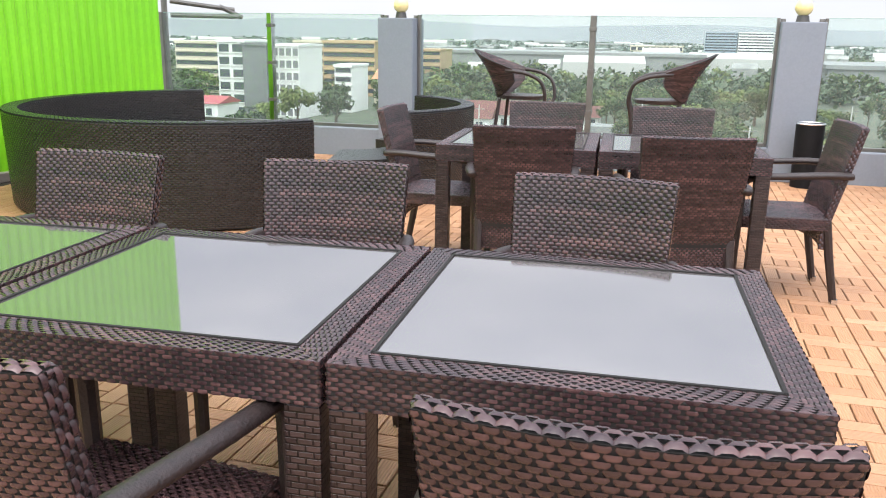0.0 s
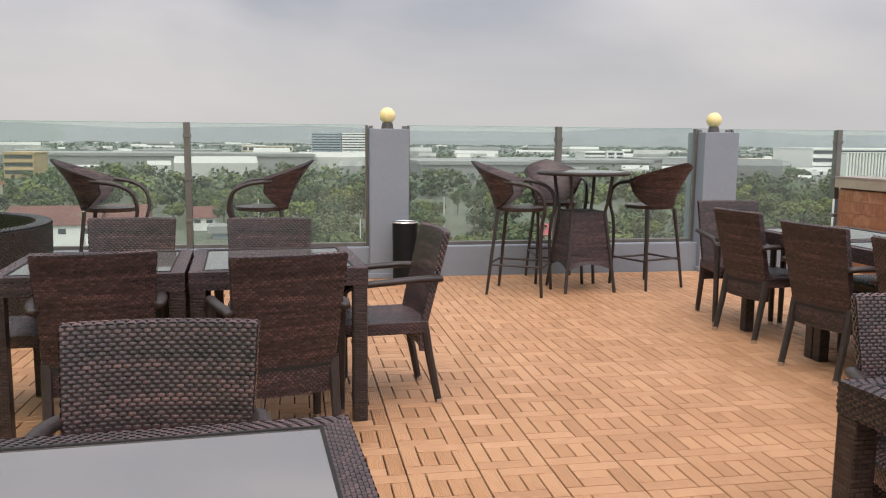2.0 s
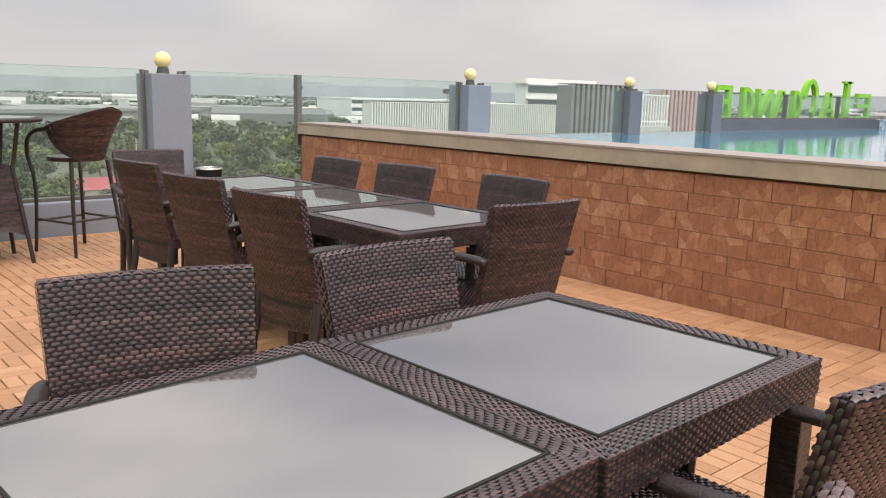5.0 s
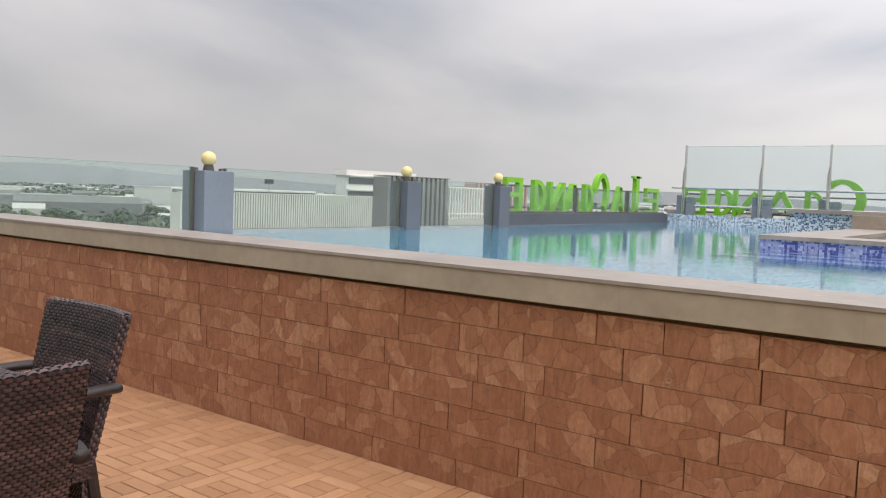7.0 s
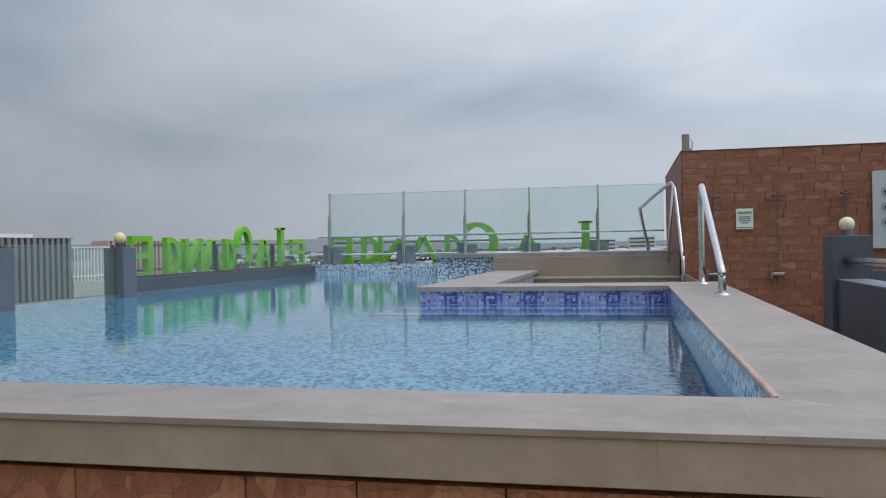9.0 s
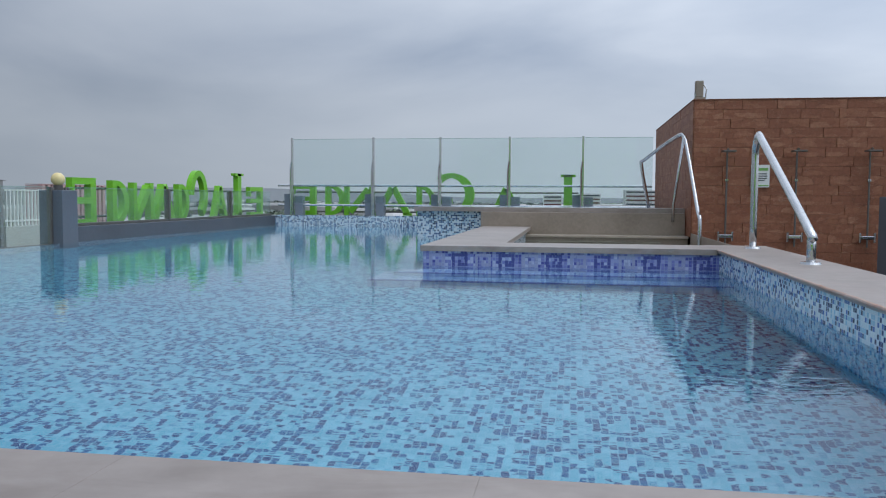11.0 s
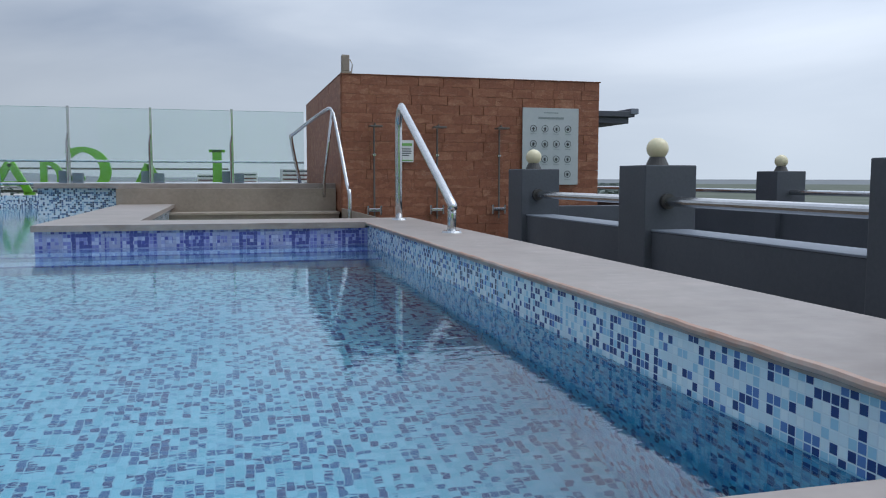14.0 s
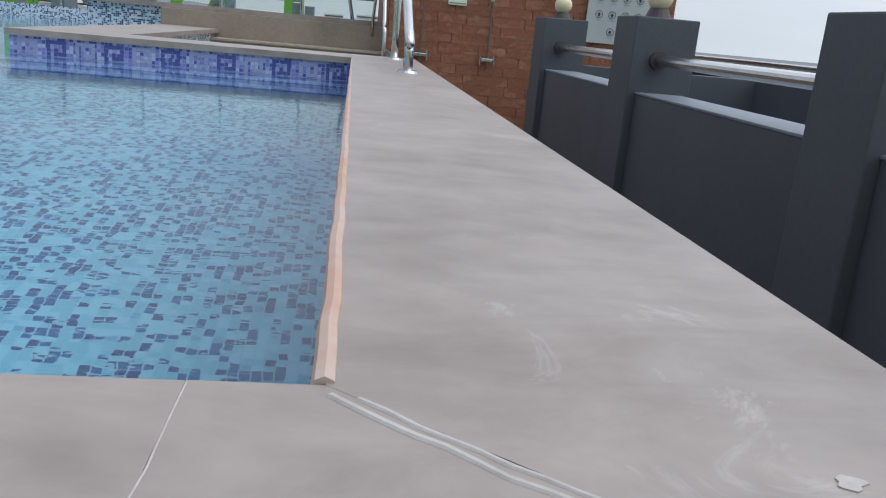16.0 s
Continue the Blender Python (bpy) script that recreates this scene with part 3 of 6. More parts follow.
structure("hotel_building", boxed(-0.3, 14.0, -11.0, 17.0, -20.0, -0.6), M_GREY, "plain painted walls of the building under the roof deck")
floor = structure("floor", boxed(-0.1, 14.0, -11.0, 1.0, -0.5, -0.012), M_GAP, "roof deck of tan interlocking slat tiles")
structure("floor_side", boxed(7.5, 14.0, 1.0, 11.2, -0.5, -0.002), M_GREY, "grey concrete floor beside the pool")

# corrugated lime-green wall
bm = bmesh.new()
x, k = 0.2, 0
prev = None
while x < 14.0:
    for dx, dy in ((0.0, 0.0), (0.03, 0.022), (0.07, 0.022), (0.10, 0.0)):
        a = bm.verts.new((x + dx, -10.62 + dy, 0.06))
        b = bm.verts.new((x + dx, -10.62 + dy, 4.6))
        if prev:
            bm.faces.new((prev[0], a, b, prev[1]))
        prev = (a, b)
    x += 0.13
ex = bmesh.ops.extrude_face_region(bm, geom=bm.faces[:])
bmesh.ops.translate(bm, vec=(0, -0.12, 0), verts=[v for v in ex["geom"] if isinstance(v, bmesh.types.BMVert)])
wall_green = structure("wall_green", bm, M_GREEN, "corrugated metal wall painted bright lime green")
structure("wall_green_kerb", boxed(0.2, 14.0, -10.73, -10.55, -0.012, 0.07, 0.01), M_COPE, "pale concrete kerb under the green wall")
# scaffold pipes past the wall's end
pipes = thing("scaffold_pipe_frame", "weathered grey steel pipes sticking out past the green wall", "pipe frame")
for p0, p1 in (((-0.3, -10.80, 1.63), (-0.85, -10.28, 1.55)), ((-0.3, -10.80, 1.47), (-0.85, -10.22, 1.47)), ((-0.72, -10.40, 1.585), (-0.90, -10.20, 1.46))):
    part("pipe", sweep(bmesh.new(), [p0, p1], 0.028, 10), M_POST, pipes)
part("pipe_upright", sweep(bmesh.new(), [(-0.25, -10.85, -0.5), (-0.25, -10.85, 1.66)], 0.035, 10), M_POST, pipes)

# parapet under the rail
structure("parapet", boxed(-0.12, 0.12, -10.8, 1.1, -0.6, 0.30, 0.01), M_PILLAR, "low blue-grey painted parapet under the glass rail")
structure("parapet_pool", boxed(-0.12, 0.10, 1.1, 9.28, -0.6, 0.818, 0.006), M_GREY, "pool edge wall just under the water line")
structure("parapet_pool_far", boxed(-0.12, 0.10, 9.28, 16.2, -0.6, 1.02, 0.01), M_GREY, "dark grey kerb wall above the water")

PILLARS = (-7.832, -3.935, -0.47, 3.507, 6.805, 9.102)
POSTS = (-9.346, -5.834, -2.18, 1.0, 11.74, 14.0)


def rail_pillar(y, paint=M_PILLAR, w=0.19):
    t = thing("rail_pillar", "blue-grey painted concrete pillar with a cream globe lamp on top", "pillar", "pillars of the glass rail", pose(0, y, 0))
    part("shaft", boxed(-w, w, -w, w, 0.0, 1.455, 0.008), paint, t)
    part("plinth", boxed(-w - 0.01, w + 0.025, -w - 0.02, w + 0.02, 0.0, 0.05, 0.006), paint, t)
    for sy in (0.025 - w, w - 0.025):
        part("corner_stub", boxed(-0.025, 0.025, sy - 0.02, sy + 0.02, 1.455, 1.485, 0.004), M_POST, t)
    for sy in (-w - 0.015, w + 0.015):
        part("glass_channel", boxed(-0.03, 0.03, sy - 0.013, sy + 0.013, 0.30, 1.49, 0.003), M_POST, t)
    bm = cyl(bmesh.new(), (0, 0, 1.455), 0.062, 0.050, 0.06)
    part("lamp_base", bm, M_CAP, t)
    part("globe", ball(bmesh.new(), (0, 0, 1.585), 0.079), M_GLOBE, t, "cream glass globe", True)
    return t


first_pillar = rail_pillar(PILLARS[0])
for y in PILLARS[1:4]:
    copy_thing(first_pillar, pose(0, y, 0))
# the last two pillars are narrower and a darker blue-grey
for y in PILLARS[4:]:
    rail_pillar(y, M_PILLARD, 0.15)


def rail_post(y, z0, mat=M_POST, label="dark bronze flat metal post clamping the glass rail"):
    t = thing("rail_post", label, "post", "posts of the glass rail", pose(0, y, 0))
    part("upright", boxed(-0.04, 0.04, -0.028, 0.028, z0, 1.498, 0.004), mat, t)
    for z in (0.55, 0.95, 1.35):
        part("clamp", boxed(-0.045, 0.05, -0.034, 0.034, z, z + 0.035, 0.003), M_POST, t)
    return t


for y in POSTS:
    if y < -9:
        rail_post(y, 0.28, M_POLISH, "polished metal flat post clamping the glass rail")
    else:
        rail_post(y, 0.28 if y < 1 else 0.75 if y < 9 else 1.0)
rail_post(-10.72, 0.28)

stops = sorted([(p, 0.22 if p < 5 else 0.18) for p in PILLARS] + [(p, 0.03) for p in POSTS] + [(-10.72, 0.03), (16.0, 0.05)])
glass_rail = thing("glass_rail", "glass rail of clear slightly dusty panes along the roof edge", "glass rail")
for (a, ga), (b, gb) in zip(stops, stops[1:]):
    z0 = 0.305 if b < 1.5 else 0.80 if b < 9.3 else 1.025
    pane = part("pane", boxed(-0.006, 0.006, a + ga, b - gb, z0, 1.49), M_GLASS, glass_rail)
    pane.visible_shadow = False
    part("glass_edge", boxed(-0.007, 0.007, a + ga, b - gb, 1.49, 1.4935), M_GEDGE, pane)
    part("bottom_channel", boxed(-0.03, 0.03, a + ga, b - gb, z0 - 0.004, z0 + 0.03, 0.004), M_POST, pane)

# ---------------- the pool ----------------
structure("wall_pool", boxed(0.08, 7.60, 1.012, 1.38, -0.3, 0.872), M_MORTAR, "front wall of the raised pool")
structure("pool_floor", boxed(0.10, 7.145, 1.38, 16.0, -0.35, -0.06), M_MOSF, "pool floor of mixed blue glass mosaic")
structure("pool_wall_front", boxed(0.10, 7.145, 1.375, 1.40, -0.06, 0.90), M_MOSY, "mosaic lining of the pool")
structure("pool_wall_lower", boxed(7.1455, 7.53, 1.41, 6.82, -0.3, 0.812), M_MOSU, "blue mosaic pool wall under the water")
structure("pool_wall_side", boxed(7.145, 7.53, 1.374, 7.5, 0.812, 0.975), M_MOSX, "blue and white mosaic band along the pool wall")
structure("pool_wall_left", boxed(0.085, 0.103, 1.41, 16.0, -0.06, 0.81), M_MOSX, "mosaic lining under the infinity edge")
water = structure("water", boxed(0.105, 7.142, 1.412, 15.985, 0.80, 0.8105), M_WATER, "clear pool water with small ripples")
bmw = bmesh.new()
bmw.faces.new([bmw.verts.new(c) for c in ((0.1, 1.41, 0.83), (7.144, 1.41, 0.83), (7.144, 15.99, 0.83), (0.1, 15.99, 0.83))])
old = water.data
water.data = mesh_of("water", bmw, M_WATER)
bpy.data.meshes.remove(old)
water.visible_shadow = False
structure("pool_wall_far", boxed(0.0, 7.5, 15.98, 16.2, -0.3, 1.03), M_MOSS, "speckled mosaic end wall of the pool")

# steps under the water before the violet ledge
for x0, y0, y1, z1 in ((4.64, 6.50, 6.82, 0.58), (4.50, 6.20, 6.82, 0.33)):
    structure("pool_step", boxed(x0, 7.1445, y0, y1, -0.06, z1), M_BENCH, "pale lilac mosaic step under the water")
    structure("pool_step_nosing", boxed(x0 - 0.004, 7.144, y0 - 0.004, y0 + 0.05, z1 - 0.05, z1 + 0.004), M_KEY, "navy mosaic edge of the underwater step")

# ledge with the violet band, sunken seat and steps to the spa
structure("ledge_wall", boxed(4.81, 7.15, 6.822, 7.35, -0.06, 0.955), M_MOSP, "violet mosaic wall with a key pattern")
structure("ledge_wall_left", boxed(4.812, 5.40, 7.35, 11.8, -0.06, 0.955), M_MOSSX, "mosaic side of the pool ledge")
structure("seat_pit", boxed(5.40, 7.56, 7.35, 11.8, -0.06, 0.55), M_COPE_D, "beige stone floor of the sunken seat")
structure("spa_wall", boxed(3.82, 7.53, 11.82, 15.98, -0.06, 1.20), M_MOSS, "speckled mosaic wall of the raised spa")
structure("spa_wall_left", boxed(3.812, 3.822, 11.82, 15.98, -0.06, 1.20), M_MOSSX, "speckled mosaic side of the raised spa")
structure("spa_rim", boxed(3.95, 7.5, 12.25, 15.9, 1.2, 1.245, 0.006), M_MOSS, "speckled mosaic rim of the spa")
for i, (y0, z1) in enumerate(((11.05, 0.72), (11.32, 0.90), (11.62, 1.198))):
    if i < 2:
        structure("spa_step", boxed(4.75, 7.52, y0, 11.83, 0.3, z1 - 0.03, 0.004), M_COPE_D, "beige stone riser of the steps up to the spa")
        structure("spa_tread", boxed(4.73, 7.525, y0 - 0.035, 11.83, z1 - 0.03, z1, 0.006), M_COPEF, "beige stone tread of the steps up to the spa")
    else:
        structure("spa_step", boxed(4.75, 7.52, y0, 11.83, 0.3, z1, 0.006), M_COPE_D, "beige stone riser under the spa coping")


def slabs(name, label, spans, lo, hi, z0, z1, along_x, mat, over=0.0):
    t = thing(name, label, "coping")
    tagged(t, kind="structure")
    for a, b in spans:
        v = 0.00005
        if along_x:
            part("slab", boxed(a + v, b - v, lo, hi, z0, z1, 0.0009), mat, t)
        else:
            part("slab", boxed(lo, hi, a + v, b - v, z0, z1, 0.0009), mat, t)
    return t


def spans(a, b, step):
    out, x = [], a
    while x < b - 0.01:
        out.append((x, min(x + step, b)))
        x += step
    return out


slabs("coping_front", "beige porcelain coping slabs along the front of the pool", spans(0.06, 6.42, 0.53) + [(6.42, 7.03)], 0.951, 1.372, 0.984, 1.0, True, M_COPE)
slabs("coping_face", "beige porcelain facing tiles under the front coping", spans(0.062, 7.618, 0.845), 0.958, 1.36, 0.878, 0.9825, True, M_COPEF)
slabs("coping_side", "beige porcelain coping slabs along the side of the pool", spans(2.3, 7.45, 1.2), 7.128, 7.62, 0.976, 1.0, False, M_COPE)
slabs("coping_ledge", "beige porcelain coping on the violet ledge", spans(4.79, 7.128, 1.17), 6.80, 7.40, 0.955, 1.0, True, M_COPE)
slabs("coping_ledge_left", "beige porcelain coping beside the sunken seat", spans(7.40, 11.82, 1.1), 4.79, 5.45, 0.955, 1.0, False, M_COPE)
slabs("coping_spa", "beige porcelain coping round the spa", spans(3.78, 7.53, 1.25), 11.745, 12.25, 1.20, 1.262, True, M_COPE)
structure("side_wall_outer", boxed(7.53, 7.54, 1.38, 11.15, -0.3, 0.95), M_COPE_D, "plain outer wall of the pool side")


def mitred(parent, pts, z0):
    bm = bmesh.new()
    f = bm.faces.new([bm.verts.new((x, y, 1.0)) for x, y in pts])
    ex = bmesh.ops.extrude_face_region(bm, geom=[f])
    bmesh.ops.translate(bm, vec=(0, 0, z0 - 1.0), verts=[v for v in ex["geom"] if isinstance(v, bmesh.types.BMVert)])
    bmesh.ops.recalc_face_normals(bm, faces=bm.faces[:])
    part("slab", bm, M_COPE, parent)


mitred(bpy.data.objects["coping_front"], ((7.0302, 0.951), (7.6198, 0.951), (7.128, 1.372), (7.0302, 1.372)), 0.984)
mitred(bpy.data.objects["coping_side"], ((7.1283, 1.3722), (7.62, 0.9555), (7.62, 2.2998), (7.1283, 2.2998)), 0.976)
# sealant lines
jr = random.Random(4)
bm = bmesh.new()
sweep(bm, [(7.128 + jr.uniform(-0.0015, 0.0015), 1.376 + 5.42 * i / 90, 0.9945 + jr.uniform(-0.0012, 0.0012)) for i in range(91)], 0.0115, 8, 0.0065, flat=0.9)
structure("sealant", bm, M_GROUT, "worn patchy pink sealant along the coping edge")
for k, (dx, r) in enumerate(((0.0, 0.0022), (0.021, 0.0017))):
    line = []
    for i in range(26):
        f = i / 25
        line.append((7.131 + dx + 0.47 * f + jr.uniform(-0.0022, 0.0022), 1.354 - dx * 0.1 - 0.385 * f ** 0.94 + jr.uniform(-0.0022, 0.0022), 1.0001))
    structure("corner_joint", sweep(bmesh.new(), line, r, 6, 0.0009, flat=1.7), M_GROUTW, "worn whitish filler along the mitred corner joint")
line = [(7.030 + jr.uniform(-0.0012, 0.0012), 1.370 - 0.41 * i / 14, 0.9999) for i in range(15)]
structure("slab_joint", sweep(bmesh.new(), line, 0.0006, 6, flat=1.4), M_GROUTW, "pale joint between coping slabs")
for i, (x, y, r) in enumerate(((7.464, 1.254, 0.014), (6.32, 1.21, 0.016), (6.36, 1.19, 0.008))):
    bm = bmesh.new()
    vs = [bm.verts.new((x + r * 0.7 * jr.uniform(0.4, 1.2) * 1.3 * math.cos(a), y + r * jr.uniform(0.4, 0.8) * math.sin(a), 1.0012)) for a in (math.tau * q / 11 for q in range(11))]
    bm.faces.new(vs)
    ex = bmesh.ops.extrude_face_region(bm, geom=bm.faces[:])
    bmesh.ops.translate(bm, vec=(0, 0, -0.003), verts=[v for v in ex["geom"] if isinstance(v, bmesh.types.BMVert)])
    bmesh.ops.recalc_face_normals(bm, faces=bm.faces[:])
    structure("filler_spot", bm, M_GROUTW, "dried white filler drop on the coping")
# key motif on the violet band
motif = thing("key_pattern_band", "navy and pale mosaic key pattern set in the violet band", "mosaic band")
tagged(motif, kind="structure")
u = 0.026
KEY = ("11111.", "1...1.", "1.1.1.", "1.111.", "1.....")
n_key = 12
for i in range(n_key):
    bm = bmesh.new()
    x0 = 4.86 + i * 0.19
    for r, line in enumerate(KEY):
        for c, ch in enumerate(line):
            if ch == "1":
                box(bm, x0 + c * u + 0.001, x0 + (c + 1) * u - 0.001, 6.8165, 6.8225, 0.94 - (r + 1) * u + 0.001, 0.94 - r * u - 0.001)
    part("key_motif", bm, M_KEY if i % 2 else M_KEYL, motif)

# far glass screen
SP = (0.432, 2.111, 3.456, 4.81, 6.206)
for x in SP:
    t = thing("screen_post", "stainless steel screen post on a grey concrete stub", "post", "posts of the glass screen", pose(x, 16.08, 0))
    part("upright", boxed(-0.022, 0.022, -0.03, 0.03, 1.03, 2.58, 0.004), M_STEEL, t)
    part("bracket", sweep(bmesh.new(), [(-0.034, -0.03, 1.03), (-0.034, -0.03, 1.95), (-0.01, -0.03, 2.10)], 0.016, 8), M_STEEL, t)
    part("stub_pillar", boxed(-0.19, -0.03, 0.035, 0.20, 1.03, 1.46, 0.006), M_PILLAR, t)
    part("stub_pillar", boxed(0.03, 0.20, 0.035, 0.20, 1.03, 1.42, 0.006), M_PILLAR, t)
glass_screen = thing("glass_screen", "tall slightly hazy glass screen beyond the pool", "glass screen")
for a, b in zip((0.432, 2.111, 3.456, 4.81, 6.206), (2.111, 3.456, 4.81, 6.206, 7.53)):
    pane = part("pane", boxed(a + 0.03, b - 0.03, 16.085, 16.097, 1.28, 2.55), M_GLASS2, glass_screen)
    pane.visible_shadow = False
    part("glass_edge", boxed(a + 0.03, b - 0.03, 16.084, 16.098, 2.55, 2.555), M_GEDGE, pane)
for z in (1.235, 1.63):
    t = thing("screen_rail", "round stainless steel rail behind the pool", "rail")
    part("tube", sweep(bmesh.new(), [(0.1, 16.16, z), (7.5, 16.16, z)], 0.024, 10), M_STEEL, t)

# ---------------- shower block ----------------
structure("wall_shower", boxed(7.56, 11.10, 11.19, 15.9, -0.3, 2.645), M_MORTAR, "shower block clad in rust stone")
canopy = thing("canopy", "dark grey metal canopy edge at the side of the shower block", "canopy")
part("fascia", boxed(11.13, 11.75, 11.3, 13.5, 2.21, 2.29, 0.01), M_GREY, canopy)
part("soffit", boxed(11.13, 11.68, 11.35, 13.4, 2.12, 2.21, 0.01), M_GREY, canopy)
part("gutter", boxed(11.68, 11.80, 11.28, 13.5, 2.25, 2.33, 0.008), M_PILLAR, canopy)
lampbox = thing("roof_flood_lamp", "small pale box lamp on the block's roof corner", "lamp")
part("housing", boxed(7.555, 7.655, 11.2, 11.3, 2.70, 2.91, 0.012), M_COPE_D, lampbox)
part("bracket", sweep(bmesh.new(), [(7.68, 11.25, 2.645), (7.70, 11.25, 2.80), (7.665, 11.25, 2.86)], 0.01, 6), M_STEEL, lampbox)
part("foot", boxed(7.55, 7.68, 11.195, 11.31, 2.645, 2.70, 0.005), M_COPE_D, lampbox)

for x in (7.95, 8.79, 9.65):
    t = thing("shower", "wall-mounted brown metal shower pipe with a square head", "shower", "showers on the stone wall", pose(x, 11.135, 0))
    part("riser", sweep(bmesh.new(), [(0, -0.03, 0.80), (0, -0.03, 2.02)], 0.012, 8), M_POST, t)
    part("head", boxed(-0.08, 0.08, -0.22, -0.06, 1.985, 2.005, 0.004), M_POST, t)
    part("arm", sweep(bmesh.new(), [(0, -0.03, 2.02), (0, -0.10, 2.03), (0, -0.14, 2.005)], 0.010, 8), M_POST, t)
    part("valve", boxed(-0.075, 0.075, -0.055, -0.005, 0.90, 0.945, 0.01), M_STEEL, t)
    for sx in (-0.085, 0.085):
        part("tap", sweep(bmesh.new(), [(sx, -0.03, 0.86), (sx, -0.03, 0.98)], 0.016, 8), M_STEEL, t)
    part("wall_clip", boxed(-0.02, 0.02, -0.04, 0.0, 1.62, 1.65, 0.003), M_STEEL, t)

notice = thing("notice", "small white notice with green print on the stone wall", "sign")
part("panel", boxed(8.25, 8.475, 11.122, 11.134, 1.545, 1.83, 0.002), M_PAPER, notice)
part("heading", boxed(8.27, 8.455, 11.119, 11.1225, 1.755, 1.79), M_INKG, notice)
for i, w in enumerate((0.15, 0.17, 0.16, 0.10)):
    part("text_bar", boxed(8.3625 - w / 2, 8.3625 + w / 2, 11.119, 11.1225, 1.71 - i * 0.028, 1.722 - i * 0.028), M_INK, notice)
part("footer", boxed(8.26, 8.465, 11.119, 11.1225, 1.56, 1.575), M_INKG, notice)

board = thing("rules_board", "large pale grey pool rules board with rows of round icons", "sign")
part("panel", boxed(9.985, 10.80, 11.115, 11.134, 1.25, 2.29, 0.003), M_BOARD, board)
part("heading", boxed(10.29, 10.50, 11.112, 11.1155, 2.218, 2.232), M_INKP, board)
part("title", boxed(10.21, 10.58, 11.112, 11.1155, 2.140, 2.168), M_INKP, board)
for r in range(4):
    for c in range(4):
        if r == 3 and c == 0:
            continue
        cx, cz = 10.14 + c * 0.168, 2.01 - r * 0.205
        bm = bmesh.new()
        ring = [(cx + 0.045 * math.cos(a), 11.113, cz + 0.045 * math.sin(a)) for a in (math.tau * k / 16 for k in range(17))]
        sweep(bm, ring, 0.004, 5)
        box(bm, cx - 0.012, cx + 0.012, 11.112, 11.1155, cz - 0.028, cz + 0.018)
        box(bm, cx - 0.022, cx + 0.02, 11.112, 11.1153, cz - 0.006, cz + 0.004)
        part("icon", bm, M_INK, board)
        part("caption_bar", boxed(cx - 0.04, cx + 0.04, 11.112, 11.1155, cz - 0.073, cz - 0.067), M_INKP, board)
for sx, sz in ((10.0, 1.265), (10.785, 1.265), (10.0, 2.275), (10.785, 2.275)):
    part("screw", ball(bmesh.new(), (sx, 11.113, sz), 0.006, 8), M_STEEL, board)


# ---------------- grey balustrade beside the pool ----------------
def grey_pillar(x, y, top=1.418):
    t = thing("balustrade_pillar", "dark grey painted pillar with a pale globe lamp", "pillar", "pillars of the grey balustrade", pose(x, y, 0))
    part("shaft", boxed(-0.18, 0.18, -0.18, 0.18, -0.002, top, 0.008), M_GREY, t)
    part("lamp_base", cyl(bmesh.new(), (0, 0, top), 0.075, 0.05, 0.055), M_CAP, t)
    part("globe", ball(bmesh.new(), (0, 0, top + 0.110), 0.071), M_GLOBEW, t, "pale cream globe", True)
    return t


QY = (7.69, 5.46, 3.25, 1.05)
g0 = grey_pillar(8.83, QY[0])
for y in QY[1:]:
    copy_thing(g0, pose(8.83, y, 0))
copy_thing(g0, pose(12.0, 8.40, 0))
for a, b in zip(QY, QY[1:]):
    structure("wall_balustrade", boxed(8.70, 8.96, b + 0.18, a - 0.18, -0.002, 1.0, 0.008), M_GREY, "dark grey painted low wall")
    structure("wall_balustrade_cap", boxed(8.695, 8.965, b + 0.18, a - 0.18, 1.0, 1.012, 0.003), M_PILLAR, "thin paler top strip of the low wall")
    t = thing("balustrade_pipe", "polished steel pipe rail between grey pillars", "rail", "pipe rails of the balustrade")
    part("pipe", sweep(bmesh.new(), [(8.80, b + 0.18, 1.19), (8.80, a - 0.18, 1.19)], 0.031, 14), M_STEEL, t)
    for y, s in ((b + 0.18, 1), (a - 0.18, -1)):
        bm = bmesh.new()
        sweep(bm, [(8.80, y, 1.19), (8.80, y + s * 0.03, 1.19)], 0.05, 16)
        part("flange", bm, M_CAP, t)
structure("wall_balustrade_far", boxed(11.88, 12.1, 1.0, 16.0, -0.002, 0.985, 0.008), M_GREY, "dark grey painted far low wall")
structure("wall_balustrade_cross", boxed(9.55, 11.9, 10.2, 10.4, -0.002, 0.99, 0.008), M_GREY, "dark grey painted cross wall")
for z in (1.19,):
    t = thing("balustrade_pipe", "polished steel pipe rail on the far low wall", "rail", "pipe rails of the balustrade")
    part("pipe", sweep(bmesh.new(), [(12.0, 1.0, z), (12.0, 16.0, z)], 0.028, 12), M_STEEL, t)

# ---------------- stainless handrails ----------------
hr = thing("pool_handrail", "polished stainless steel handrail on the pool coping", "handrail")
for x in (7.44,):
    part("rail", sweep(bmesh.new(), smooth_line([(x, 5.46, 1.0), (x, 5.46, 1.15), (x, 5.55, 1.22), (x, 6.8, 1.82), (x, 6.96, 1.88), (x, 7.05, 1.80), (x, 7.06, 1.6), (x, 7.06, 1.0)], 4), 0.028, 12), M_STEEL, hr, "", True)
    for y in (5.46, 7.06):
        part("flange", cyl(bmesh.new(), (x, y, 1.0), 0.062, 0.055, 0.014), M_STEEL, hr)
h2 = thing("spa_handrail", "bent stainless steel handrail by the spa steps", "handrail")
